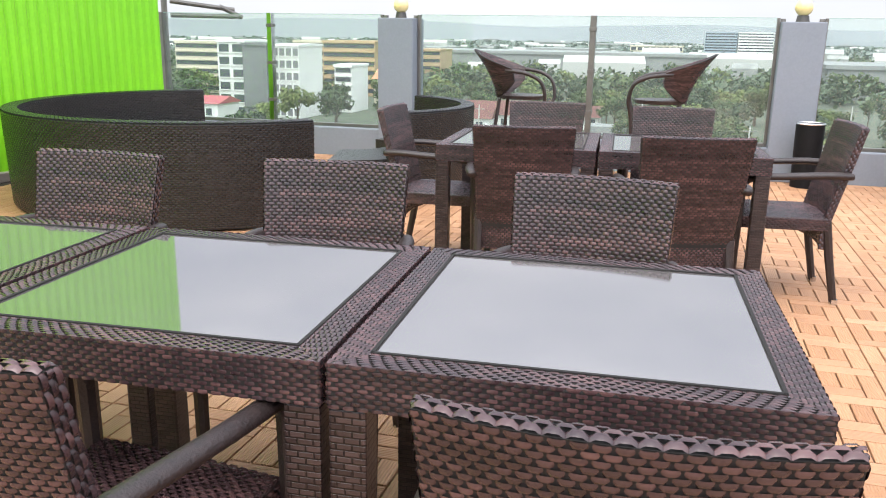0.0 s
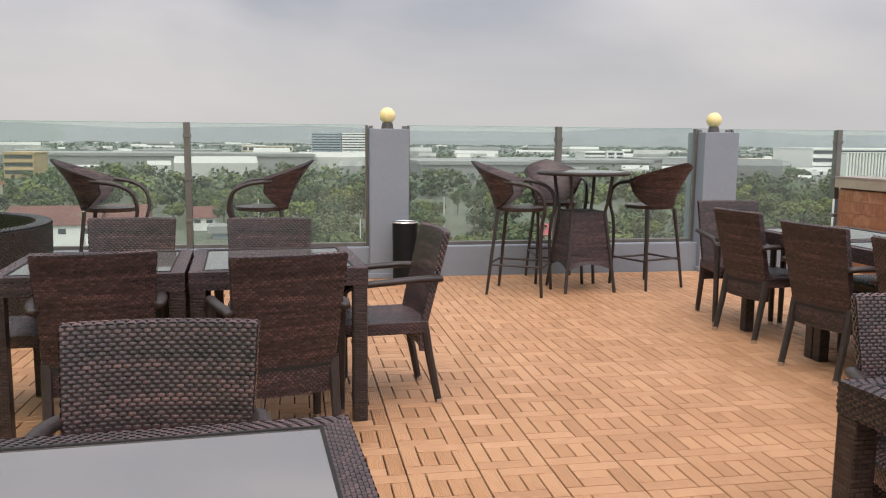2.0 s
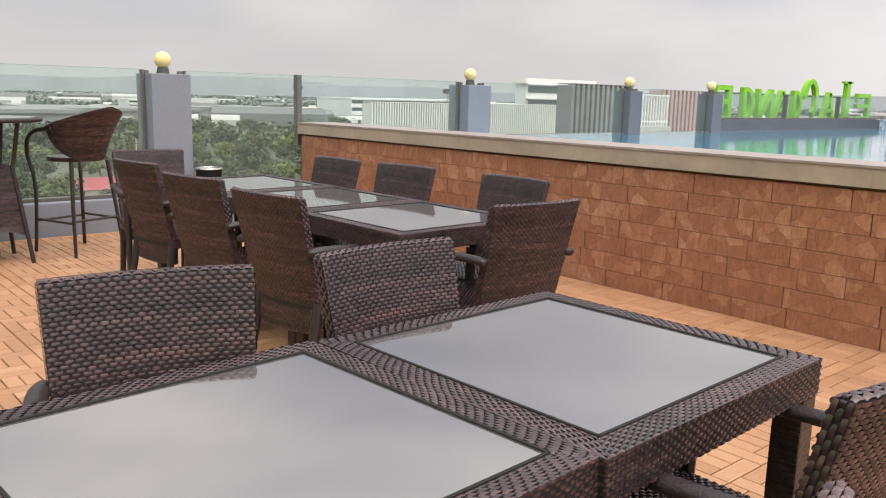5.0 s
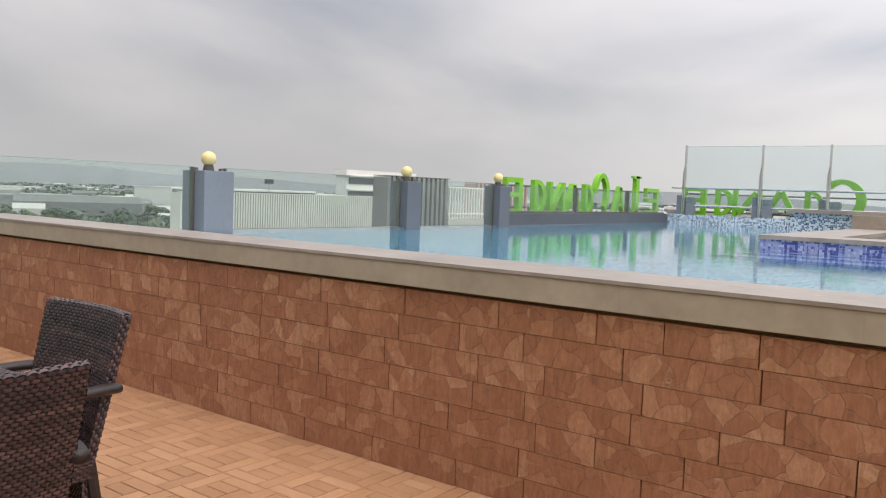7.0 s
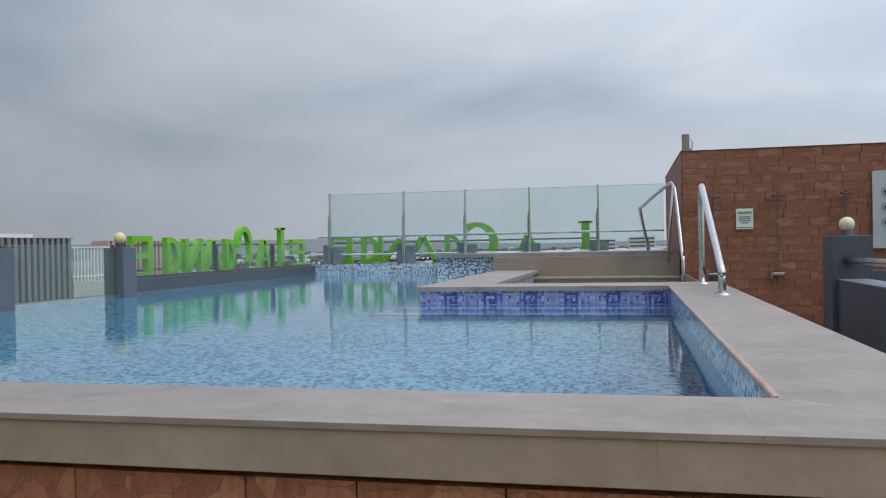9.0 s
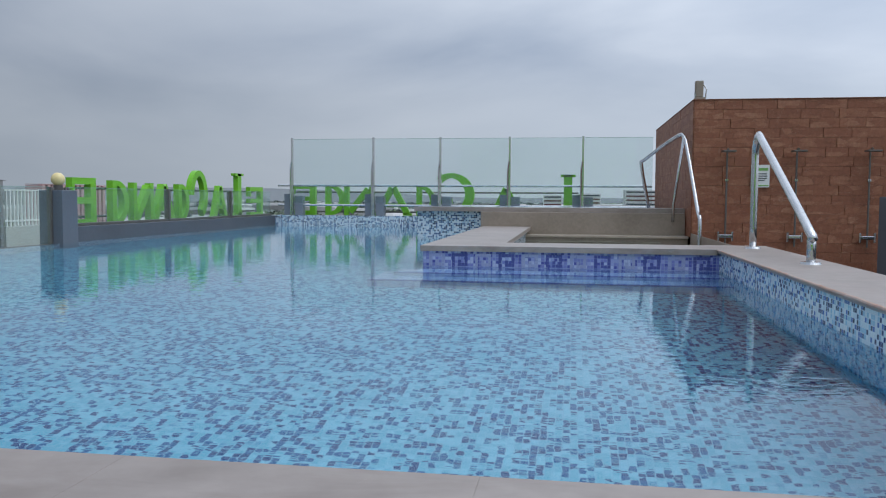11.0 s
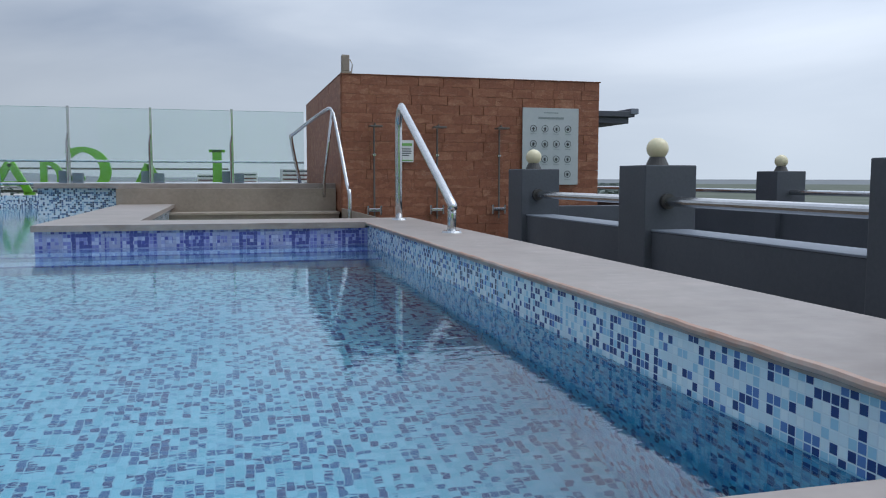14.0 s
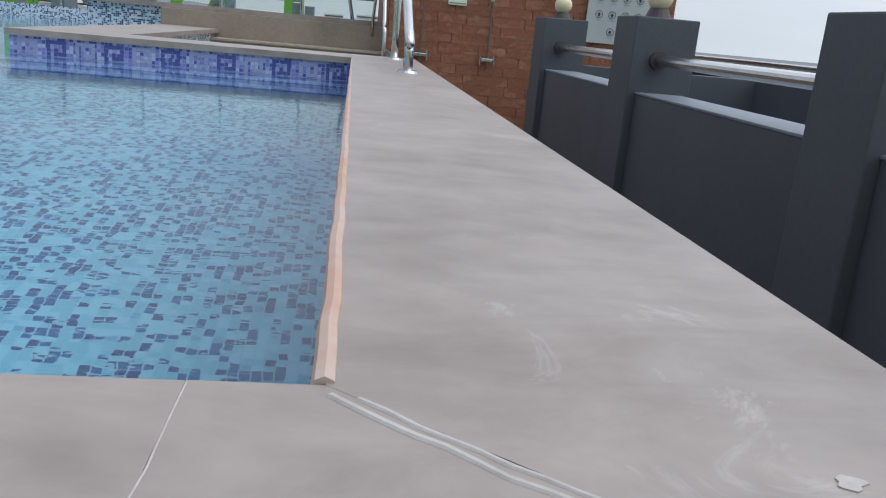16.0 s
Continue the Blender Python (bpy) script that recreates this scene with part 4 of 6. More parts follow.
part("rail", sweep(bmesh.new(), smooth_line([(7.10, 12.3, 1.26), (6.98, 12.2, 1.86), (7.02, 12.1, 1.95), (7.34, 11.4, 2.20), (7.42, 11.2, 2.20), (7.45, 11.0, 2.0), (7.46, 10.1, 1.25), (7.46, 9.95, 1.15), (7.46, 9.95, 0.55)], 4), 0.024, 12), M_STEEL, h2, "", True)
part("brace", sweep(bmesh.new(), [(7.42, 11.15, 2.19), (7.36, 11.6, 1.3), (7.36, 11.62, 1.08)], 0.02, 10), M_STEEL, h2, "", True)


# ---------------- green sign shapes ----------------
def glyph(kind, w, h, d=0.10):
    bm = bmesh.new()
    s = 0.12 * h / 0.6
    if kind == "bar":
        box(bm, -s / 2, s / 2, 0, d, 0, h)
        box(bm, -w / 2, w / 2, 0, d, 0, 0.06)
        box(bm, -w / 2, w / 2, 0, d, h - 0.05, h)
    elif kind == "comb":
        box(bm, w / 2 - s, w / 2, 0, d, 0, h)
        for z in (0, h * 0.46, h - 0.09):
            box(bm, -w / 2, w / 2 - s, 0, d, z, z + 0.09)
        box(bm, -w / 2, -w / 2 + 0.05, 0, d, h - 0.2, h - 0.09)
    elif kind == "foot":
        box(bm, -s / 2, s / 2, 0, d, 0, h)
        box(bm, -w / 2, s / 2, 0, d, 0, 0.09)
        box(bm, -w * 0.4, w * 0.4, 0, d, h - 0.05, h)
    elif kind == "zig":
        box(bm, w / 2 - s * 0.8, w / 2, 0, d, 0, h)
        box(bm, -w / 2, -w / 2 + s * 0.8, 0, d, 0, h)
        m = Matrix.Translation((0, d / 2, h / 2)) @ Matrix.Rotation(math.atan2(w, h) * 0.85, 4, "Y")
        box(bm, -s / 2, s / 2, -d / 2, d / 2, -h / 2, h / 2, 0, m)
    elif kind == "peak":
        for sg in (-1, 1):
            m = Matrix.Translation((sg * w * 0.24, d / 2, h / 2)) @ Matrix.Rotation(-sg * math.atan2(w * 0.5, h), 4, "Y")
            box(bm, -s / 2, s / 2, -d / 2, d / 2, -h / 2, h / 2, 0, m)
        box(bm, -w * 0.28, w * 0.28, 0, d, h * 0.28, h * 0.40)
        for sg in (-1, 1):
            box(bm, sg * w * 0.46 - 0.09, sg * w * 0.46 + 0.09, 0, d, 0, 0.05)
    else:  # arcs: fat ring pieces
        a0, a1 = {"arc": (-130, 130), "bow": (-90, 90), "hook": (-60, 180)}[kind]
        n, R = 22, h / 2
        ring = []
        for k in range(n + 1):
            a = radians(a0 + (a1 - a0) * k / n)
            t = s * (0.55 + 0.45 * abs(math.cos(a)))
            co = [((R - q) * math.cos(a) * w / h * 1.1, y, R + (R - q) * math.sin(a)) for q in (0, t) for y in (0, d)]
            ring.append([bm.verts.new(c) for c in co])
        for p, q in zip(ring, ring[1:]):
            for i, j in ((0, 1), (1, 3), (3, 2), (2, 0)):
                bm.faces.new((p[i], p[j], q[j], q[i]))
        for r in (ring[0], ring[-1]):
            bm.faces.new((r[0], r[1], r[3], r[2]))
        if kind == "bow":
            box(bm, -s * 0.9, 0, 0, d, 0, h)
        if kind == "arc":
            box(bm, -w * 0.32, 0.02, 0, d, h * 0.30, h * 0.30 + 0.08)
    bmesh.ops.recalc_face_normals(bm, faces=bm.faces[:])
    return bm


def sign_row(label, row, place):
    t = thing("roof_sign", label, "sign")
    for kind, pos, w, z, h in row:
        ob = part("sign_shape", glyph(kind, w, h), M_SIGN, t)
        ob.matrix_basis = place(pos, z)
    for z in (1.10, 1.5):
        a, b = row[0][1] - 0.2, row[-1][1] + 0.2
        bm = bmesh.new()
        p0, p1 = place(a, z) @ Vector((0, 0.14, 0)), place(b, z) @ Vector((0, 0.14, 0))
        part("support_rail", sweep(bm, [p0, p1], 0.02, 6), M_POST, t)
    return t


sign_row("green standing sign shapes seen from behind outside the side rail",
         [("comb", 9.85, 0.55, 0.98, 0.66), ("bow", 10.75, 0.6, 0.98, 0.64), ("zig", 11.6, 0.6, 0.98, 0.62), ("peak", 12.35, 0.62, 0.98, 0.62), ("bow", 13.0, 0.5, 0.98, 0.62),
          ("hook", 13.75, 0.62, 0.98, 0.88), ("peak", 14.75, 0.5, 0.98, 0.62), ("foot", 15.75, 0.5, 0.98, 0.88), ("comb", 16.75, 0.7, 0.98, 0.62)],
         lambda p, z: pose(-0.62, 10.6 + (p - 9.85) * 0.9, z, 0, 0, 90))
sign_row("green standing sign shapes seen from behind beyond the far screen",
         [("comb", 0.55, 0.5, 1.03, 0.62), ("bow", 1.12, 0.55, 1.03, 0.62), ("zig", 1.72, 0.62, 1.03, 0.6), ("peak", 2.42, 0.66, 1.03, 0.6), ("bow", 3.02, 0.5, 1.03, 0.6),
          ("arc", 3.62, 0.85, 1.03, 0.86), ("peak", 4.72, 0.55, 1.03, 0.58), ("foot", 5.93, 0.36, 1.03, 0.83)],
         lambda p, z: pose(p, 16.42, z))


# ---------------- wicker furniture ----------------
def dining_table():
    """A square wicker table with a dark inset glass top; its centre is the origin, x across and y along the row."""
    t = thing("dining_table", "square brown wicker dining table with an inset dark glass top", "table", "tables of the roof deck")
    s, b, h, ap = 0.405, 0.062, 0.75, 0.085
    bm = bmesh.new()
    for sx in (-1, 1):
        box(bm, sx * s, sx * (s - b), -s, s, h - ap, h - 0.003, 0.004)
        box(bm, -s + b, s - b, sx * s, sx * (s - b), h - ap, h - 0.003, 0.004)
    frame_ob = part("table_frame", bm, M_CORE, t)
    for k in range(4):
        R = Matrix.Rotation(math.pi / 2 * k, 4, "Z")

        def top(u, v, q, R=R):
            v2 = v
            uu = -s + v2 + u * (2 * (s - v2)) / (2 * s)
            return R @ Vector((uu, -s + v2, h - 0.002 + q))

        weave_part(frame_ob, top, 2 * s, b, None, 0.026, 0.0088, 0.0021)
        weave_part(frame_ob, lambda u, v, q, R=R: R @ Vector((-s + u, -s - q, h - ap + v)), 2 * s, ap, None, 0.026, 0.0088, 0.0021)
    part("glass_top", boxed(-s + b - 0.004, s - b + 0.004, -s + b - 0.004, s - b + 0.004, h - 0.012, h - 0.002, 0.002), M_TGLASS, t, "dark reflective glass pane")
    # black strips added in place of the shaded gap round the glass
    for k in range(4):
        R = Matrix.Rotation(math.pi / 2 * k, 4, "Z")
        e = s - b
        part("glass_gap_strip", box(bmesh.new(), -e, e, -e - 0.002, -e + 0.005, h - 0.004, h + 0.0015, 0.0, R), M_CORE, t)
    part("underside", boxed(-s + b, s - b, -s + b, s - b, h - 0.035, h - 0.0125), M_CORE, t)
    for sx in (-1, 1):
        for sy in (-1, 1):
            x0, y0 = sx * (s - 0.036), sy * (s - 0.036)
            bm = boxed(x0 - 0.034, x0 + 0.034, y0 - 0.034, y0 + 0.034, 0.0, h - ap, 0.005)
            part("leg", uv_wrap(bm, boxmap), M_WICKF, t)
    return t


def dining_chair():
    """An armchair that faces +x; the origin is on the floor under the seat's middle."""
    t = thing("dining_chair", "dark brown woven wicker dining armchair", "chair", "chairs round the tables")
    # the back leans; w(z) is its half width
    z0, z1 = 0.28, 0.885

    def back(u, v, q):
        f = v / (z1 - z0)
        half = 0.207 + 0.030 * f
        y = (u / 0.5 * 2 - 1) * half
        curve = 0.030 * (1 - (2 * u / 0.5 - 1) ** 2)
        x = -0.215 - 0.115 * max(0, f - 0.2) / 0.8 - curve
        return Vector((x - q, y, z0 + v))

    bm = bmesh.new()
    nu, nv = 10, 8
    for side, q in ((0, 0.0), (1, -0.034)):
        g = [[bm.verts.new(back(0.5 * i / nu, (z1 - z0) * j / nv, q)) for i in range(nu + 1)] for j in range(nv + 1)]
        if side == 0:
            g0 = g
        for j in range(nv):
            for i in range(nu):
                f = (g[j][i], g[j][i + 1], g[j + 1][i + 1], g[j + 1][i])
                bm.faces.new(f if side else f[::-1])
    rim0 = [g0[0][i] for i in range(nu + 1)] + [g0[j][nu] for j in range(1, nv + 1)] + [g0[nv][i] for i in range(nu - 1, -1, -1)] + [g0[j][0] for j in range(nv - 1, 0, -1)]
    rim1 = [g[0][i] for i in range(nu + 1)] + [g[j][nu] for j in range(1, nv + 1)] + [g[nv][i] for i in range(nu - 1, -1, -1)] + [g[j][0] for j in range(nv - 1, 0, -1)]
    for i in range(len(rim0)):
        k = (i + 1) % len(rim0)
        bm.faces.new((rim0[i], rim0[k], rim1[k], rim1[i]))
    bk = part("backrest", bm, M_CORE, t)
    weave_part(bk, lambda u, v, q: back(u, v, q + 0.001), 0.5, z1 - z0)
    weave_part(bk, lambda u, v, q: back(0.5 - u, v, -0.035 - q), 0.5, z1 - z0)

    def top_edge(u, v, q):
        p = back(u, z1 - z0, -v)
        return p + Vector((0, 0, q + 0.002 + 0.005 * math.sin(math.pi * min(1, v / 0.034))))

    weave_part(bk, top_edge, 0.5, 0.034, None, 0.027, 0.0113, 0.003)
    for sy in (-1, 1):
        def side_edge(u, v, q, sy=sy):
            p = back(0.0 if sy < 0 else 0.5, u, -v)
            return p + Vector((0, sy * (q + 0.002), 0))

        weave_part(bk, side_edge, z1 - z0, 0.034, None, 0.027, 0.0113, 0.0026)
    # seat
    bm = boxed(-0.22, 0.235, -0.225, 0.225, 0.375, 0.437, 0.008)
    st = part("seat", uv_wrap(bm, boxmap), M_WICKF, t)
    weave_part(st, lambda u, v, q: Vector((-0.215 + v, -0.22 + u, 0.438 + q + 0.006 * math.sin(math.pi * u / 0.44))), 0.44, 0.445)
    weave_part(st, lambda u, v, q: Vector((0.236 + q, -0.22 + u, 0.377 + v)), 0.44, 0.058)
    for sy in (-1, 1):
        weave_part(st, lambda u, v, q, sy=sy: Vector((-0.215 + u, sy * (0.226 + q), 0.377 + v)), 0.45, 0.058)
        # legs
        part("leg", sweep(bmesh.new(), [(-0.205, sy * 0.205, 0.42), (-0.235, sy * 0.205, 0.25), (-0.285, sy * 0.210, 0.0)], 0.024, 8, 0.019), M_TUBE, t)
        part("leg", sweep(bmesh.new(), [(0.222, sy * 0.245, 0.60), (0.225, sy * 0.245, 0.40), (0.23, sy * 0.242, 0.0)], 0.024, 8, 0.019), M_TUBE, t)
        # arm: from the back, out and forward, then down to the front leg
        arm = smooth_line([(-0.285, sy * 0.235, 0.655), (-0.20, sy * 0.252, 0.660), (0.0, sy * 0.260, 0.650), (0.15, sy * 0.255, 0.638), (0.205, sy * 0.250, 0.615), (0.222, sy * 0.245, 0.56)], 4)
        a = part("armrest", sweep(bmesh.new(), arm, 0.0175, 10, flat=1.4), M_TUBE, t, "", True)
        for e in ((-0.285, sy * 0.21, 0.0), (0.23, sy * 0.242, 0.0)):
            part("foot_cap", cyl(bmesh.new(), e, 0.0205, 0.0205, 0.026, 10), M_STEEL, t, "dull metal foot cap")
    return t


def bar_stool():
    """A tall stool with a flared bucket back and arched arms; faces +x."""
    t = thing("bar_stool", "tall brown wicker bar stool with a flared back and arched arms", "stool", "stools of the bar tables")
    seat_z = 0.77
    bm = bmesh.new()
    cyl(bm, (0, 0, seat_z - 0.032), 0.208, 0.215, 0.032, 28)
    part("seat", uv_wrap(bm, boxmap), M_WICKF, t)
    # back shell
    bm = bmesh.new()
    n, k = 22, 8
    grid = {}
    for s, off in ((0, 0.0), (1, 0.022)):
        for i in range(n + 1):
            a = radians(180 - 84 + 168 * i / n)
            w = abs(i / n * 2 - 1)
            low, top = 0.16 * w ** 2.6, 0.43 - 0.16 * w ** 1.1
            for j in range(k + 1):
                f = j / k
                z = seat_z - 0.03 + low + f * (top - low)
                flare = 0.205 + 0.055 * f + 0.11 * (1 - w) * f * f
                grid[s, i, j] = bm.verts.new(((flare + off) * math.cos(a) * (1.0 + 0.18 * f), (flare + off) * math.sin(a), z))
    lay = bm.loops.layers.uv.new("UVMap")
    for s in (0, 1):
        for i in range(n):
            for j in range(k):
                q = (grid[s, i, j], grid[s, i + 1, j], grid[s, i + 1, j + 1], grid[s, i, j + 1])
                f = bm.faces.new(q if s == 0 else q[::-1])
                uvs = ((i, j), (i + 1, j), (i + 1, j + 1), (i, j + 1))
                for lp, uvk in zip(f.loops, uvs if s == 0 else uvs[::-1]):
                    lp[lay].uv = (uvk[0] * 0.034, uvk[1] * 0.05)
    for i in range(n):
        bm.faces.new((grid[0, i, k], grid[0, i + 1, k], grid[1, i + 1, k], grid[1, i, k]))
        bm.faces.new((grid[1, i, 0], grid[1, i + 1, 0], grid[0, i + 1, 0], grid[0, i, 0]))
    for i in (0, n):
        for j in range(k):
            bm.faces.new((grid[0, i, j], grid[1, i, j], grid[1, i, j + 1], grid[0, i, j + 1]))
    bmesh.ops.recalc_face_normals(bm, faces=bm.faces[:])
    shell = part("backrest", bm, M_CORE, t, "", True)

    def shell_at(u, v, q, off):
        i = u / 0.70
        a = radians(180 - 84 + 168 * i)
        w = abs(i * 2 - 1)
        low, top = 0.16 * w ** 2.6, 0.43 - 0.16 * w ** 1.1
        f = v / 0.40
        flare = 0.205 + 0.055 * f + 0.11 * (1 - w) * f * f + off
        return Vector((flare * math.cos(a) * (1.0 + 0.18 * f), flare * math.sin(a), seat_z - 0.03 + low + f * (top - low)))

    weave_part(shell, lambda u, v, q: shell_at(u, v, q, -0.002 - q), 0.70, 0.40, None, 0.032, 0.0115)
    weave_part(shell, lambda u, v, q: shell_at(u, v, q, 0.024 + q), 0.70, 0.40, None, 0.032, 0.0115)
    for sy in (-1, 1):
        arm = smooth_line([(-0.10, sy * 0.262, seat_z + 0.225), (0.0, sy * 0.268, seat_z + 0.218), (0.12, sy * 0.266, seat_z + 0.195), (0.225, sy * 0.25, seat_z + 0.13), (0.262, sy * 0.235, seat_z + 0.0), (0.235, sy * 0.215, seat_z - 0.14), (0.225, sy * 0.21, 0.40), (0.245, sy * 0.225, 0.0)], 5)
        part("arm_leg", sweep(bmesh.new(), arm, 0.018, 8, 0.014), M_TUBE, t, "", True)
        part("leg", sweep(bmesh.new(), [(-0.17, sy * 0.165, seat_z - 0.03), (-0.21, sy * 0.20, 0.35), (-0.245, sy * 0.225, 0.0)], 0.017, 8, 0.013), M_TUBE, t)
        part("foot_rail", sweep(bmesh.new(), [(-0.222, sy * 0.208, 0.265), (0.232, sy * 0.214, 0.265)], 0.010, 8), M_TUBE, t)
    part("foot_rail", sweep(bmesh.new(), [(0.232, -0.214, 0.25), (0.232, 0.214, 0.25)], 0.010, 8), M_TUBE, t)
    part("foot_rail", sweep(bmesh.new(), [(-0.222, -0.208, 0.28), (-0.222, 0.208, 0.28)], 0.010, 8), M_TUBE, t)
    return t


def bar_table():
    t = thing("bar_table", "round tall wicker bar table with a flared woven skirt", "table", "")
    bm = cyl(bmesh.new(), (0, 0, 1.055), 0.40, 0.40, 0.022, 40)
    part("table_top", bm, M_CORE, t)
    ring = [(0.405 * math.cos(a), 0.405 * math.sin(a), 1.066) for a in (math.tau * i / 40 for i in range(41))]
    part("rim", sweep(bmesh.new(), ring, 0.017, 8), M_TUBE, t, "", True)
    part("glass_top", cyl(bmesh.new(), (0, 0, 1.077), 0.375, 0.375, 0.006, 40), M_TGLASS, t)
    # skirt: four flared woven panels
    for k in range(4):
        R = Matrix.Rotation(math.pi / 2 * k, 4, "Z")
        bm = bmesh.new()
        g = []
        for j in range(7):
            f = j / 6
            z = 0.20 + 0.52 * f
            half = 0.215 - 0.06 * f ** 0.8
            rowv = []
            for i in range(9):
                u = i / 8 * 2 - 1
                zz = z if j else z + 0.055 * (1 - u * u)
                rowv.append(bm.verts.new(R @ Vector((half, u * half, zz))))
            g.append(rowv)
        lay = bm.loops.layers.uv.new("UVMap")
        for j in range(6):
            for i in range(8):
                f = bm.faces.new((g[j][i], g[j][i + 1], g[j + 1][i + 1], g[j + 1][i]))
                for lp, (a, b) in zip(f.loops, ((i, j), (i + 1, j), (i + 1, j + 1), (i, j + 1))):
                    lp[lay].uv = (a * 0.05, b * 0.087)
        ex = bmesh.ops.extrude_face_region(bm, geom=bm.faces[:])
        bmesh.ops.translate(bm, vec=R.to_3x3() @ Vector((-0.012, 0, 0)), verts=[v for v in ex["geom"] if isinstance(v, bmesh.types.BMVert)])
        bmesh.ops.recalc_face_normals(bm, faces=bm.faces[:])
        panel = part("skirt_panel", bm, M_CORE, t)

        def skirt_at(u, v, q, R=R):
            f = v / 0.52
            half = 0.215 - 0.06 * f ** 0.8
            uu = u / 0.38 * 2 - 1
            zz = 0.20 + 0.52 * f + 0.055 * (1 - uu * uu) * max(0.0, 1 - f * 6)
            return R @ Vector((half + 0.002 + q, uu * half, zz))

        weave_part(panel, skirt_at, 0.38, 0.52, None, 0.030, 0.0112)
    part("skirt_cap", boxed(-0.155, 0.155, -0.155, 0.155, 0.715, 0.728, 0.004), M_CORE, t)
    for sx in (-1, 1):
        for sy in (-1, 1):
            part("leg", sweep(bmesh.new(), [(sx * 0.235, sy * 0.235, 0.0), (sx * 0.212, sy * 0.212, 0.22), (sx * 0.155, sy * 0.155, 0.72), (sx * 0.17, sy * 0.17, 0.80), (sx * 0.20, sy * 0.20, 1.056)], 0.016, 8), M_TUBE, t)
    return t


def curved_sofa(label, cx, cy, r, a0, a1, h=0.71, seat_in=0.55, seat_a0=None):
    """An arc of wicker seating; the back is on the outside."""
    t = thing("curved_sofa", label, "sofa", "curved sofas", pose(cx, cy, 0))

    def arc_solid(r0, r1, z0, z1, lip=0.0, a0=a0):
        bm = bmesh.new()
        n = 40
        prof = [(r0, z0), (r1, z0), (r1 + lip, z1 - 0.03), (r1 + lip * 0.6, z1), (r0, z1)]
        rings = []
        for i in range(n + 1):
            a = radians(a0 + (a1 - a0) * i / n)
            rings.append([bm.verts.new((q * math.cos(a), q * math.sin(a), z)) for q, z in prof])
        lay = bm.loops.layers.uv.new("UVMap")
        step = radians(abs(a1 - a0)) / n * r1
        run = [0]
        for (qa, za), (qb, zb) in zip(prof, prof[1:] + prof[:1]):
            run.append(run[-1] + math.hypot(qb - qa, zb - za))
        m = len(prof)
        for i in range(n):
            for k in range(m):
                f = bm.faces.new((rings[i][k], rings[i + 1][k], rings[i + 1][(k + 1) % m], rings[i][(k + 1) % m]))
                for lp, (a, b) in zip(f.loops, ((i, k), (i + 1, k), (i + 1, k + 1), (i, k + 1))):
                    lp[lay].uv = (a * step, run[b])
        for rg in (rings[0], rings[-1]):
            f = bm.faces.new(rg)
            for lp in f.loops:
                lp[lay].uv = (math.hypot(lp.vert.co.x, lp.vert.co.y), lp.vert.co.z)
        bmesh.ops.recalc_face_normals(bm, faces=bm.faces[:])
        return bm

    back = part("back", arc_solid(r - 0.09, r, 0.015, h, 0.02), M_CORE, t)
    turn = radians(a1 - a0)
    for rr, sg in ((r + 0.001, 1), (r - 0.091, -1)):
        def wall_at(u, v, q, rr=rr, sg=sg):
            a = radians(a0) + turn * u / (abs(turn) * r)
            lean = 0.02 * v / h if sg > 0 else 0.0
            rad = rr + lean + sg * (q + 0.001)
            return Vector((rad * math.cos(a), rad * math.sin(a), 0.02 + v))

        weave_part(back, wall_at, abs(turn) * r, h - 0.03, M_WICKS, 0.040, 0.0155, 0.0036)

    def rim_at(u, v, q):
        a = radians(a0) + turn * u / (abs(turn) * r)
        rad = r - 0.092 + v
        return Vector((rad * math.cos(a), rad * math.sin(a), h + 0.001 + q + 0.006 * math.sin(math.pi * v / 0.112)))

    weave_part(back, rim_at, abs(turn) * r, 0.112, M_WICKS, 0.040, 0.0155, 0.0036)
    for ea in (a0, a1):
        ca, sa = math.cos(radians(ea)), math.sin(radians(ea))
        sg = 1 if (ea == max(a0, a1)) else -1
        weave_part(back, lambda u, v, q, ca=ca, sa=sa, sg=sg: Vector(((r - 0.09 + u) * ca - sg * q * sa, (r - 0.09 + u) * sa + sg * q * ca, 0.02 + v)), 0.095, h - 0.03, M_WICKS, 0.040, 0.0155, 0.0036)
    part("seat_base", arc_solid(r - 0.09 - seat_in, r - 0.09, 0.015, 0.36, 0.0, a0 if seat_a0 is None else seat_a0), M_WICKD, t)
    for f in (0.05, 0.35, 0.65, 0.95):
        a = radians(a0 + (a1 - a0) * f)
        for rr in (r - 0.06, r - 0.5):
            part("foot", boxed(rr * math.cos(a) - 0.04, rr * math.cos(a) + 0.04, rr * math.sin(a) - 0.04, rr * math.sin(a) + 0.04, 0.0, 0.018), M_COPE, t)
    return t


curved_sofa("large curved dark wicker sofa by the green wall", 2.3, -8.6, 1.62, 52, -142, 0.72)
curved_sofa("smaller curved dark wicker sofa by the glass rail", 1.75, -7.72, 1.08, 40, 162, 0.72, 0.60, 14)

# tables
table = dining_table()
table.matrix_basis = pose(6.765, -5.10, 0, 0, 0, 3.5)
for x, y, a in ((6.815, -5.92, 3.5), (6.865, -6.745, 3.5), (3.895, -4.93, 4), (3.95, -5.755, 4), (6.64, -3.042, 3.5), (6.614, -2.235, 2.2),
                (4.775, -1.215, 1.5), (3.957, -1.235, 1.5), (3.14, -1.256, 1.5)):
    copy_thing(table, pose(x, y, 0, 0, 0, a))

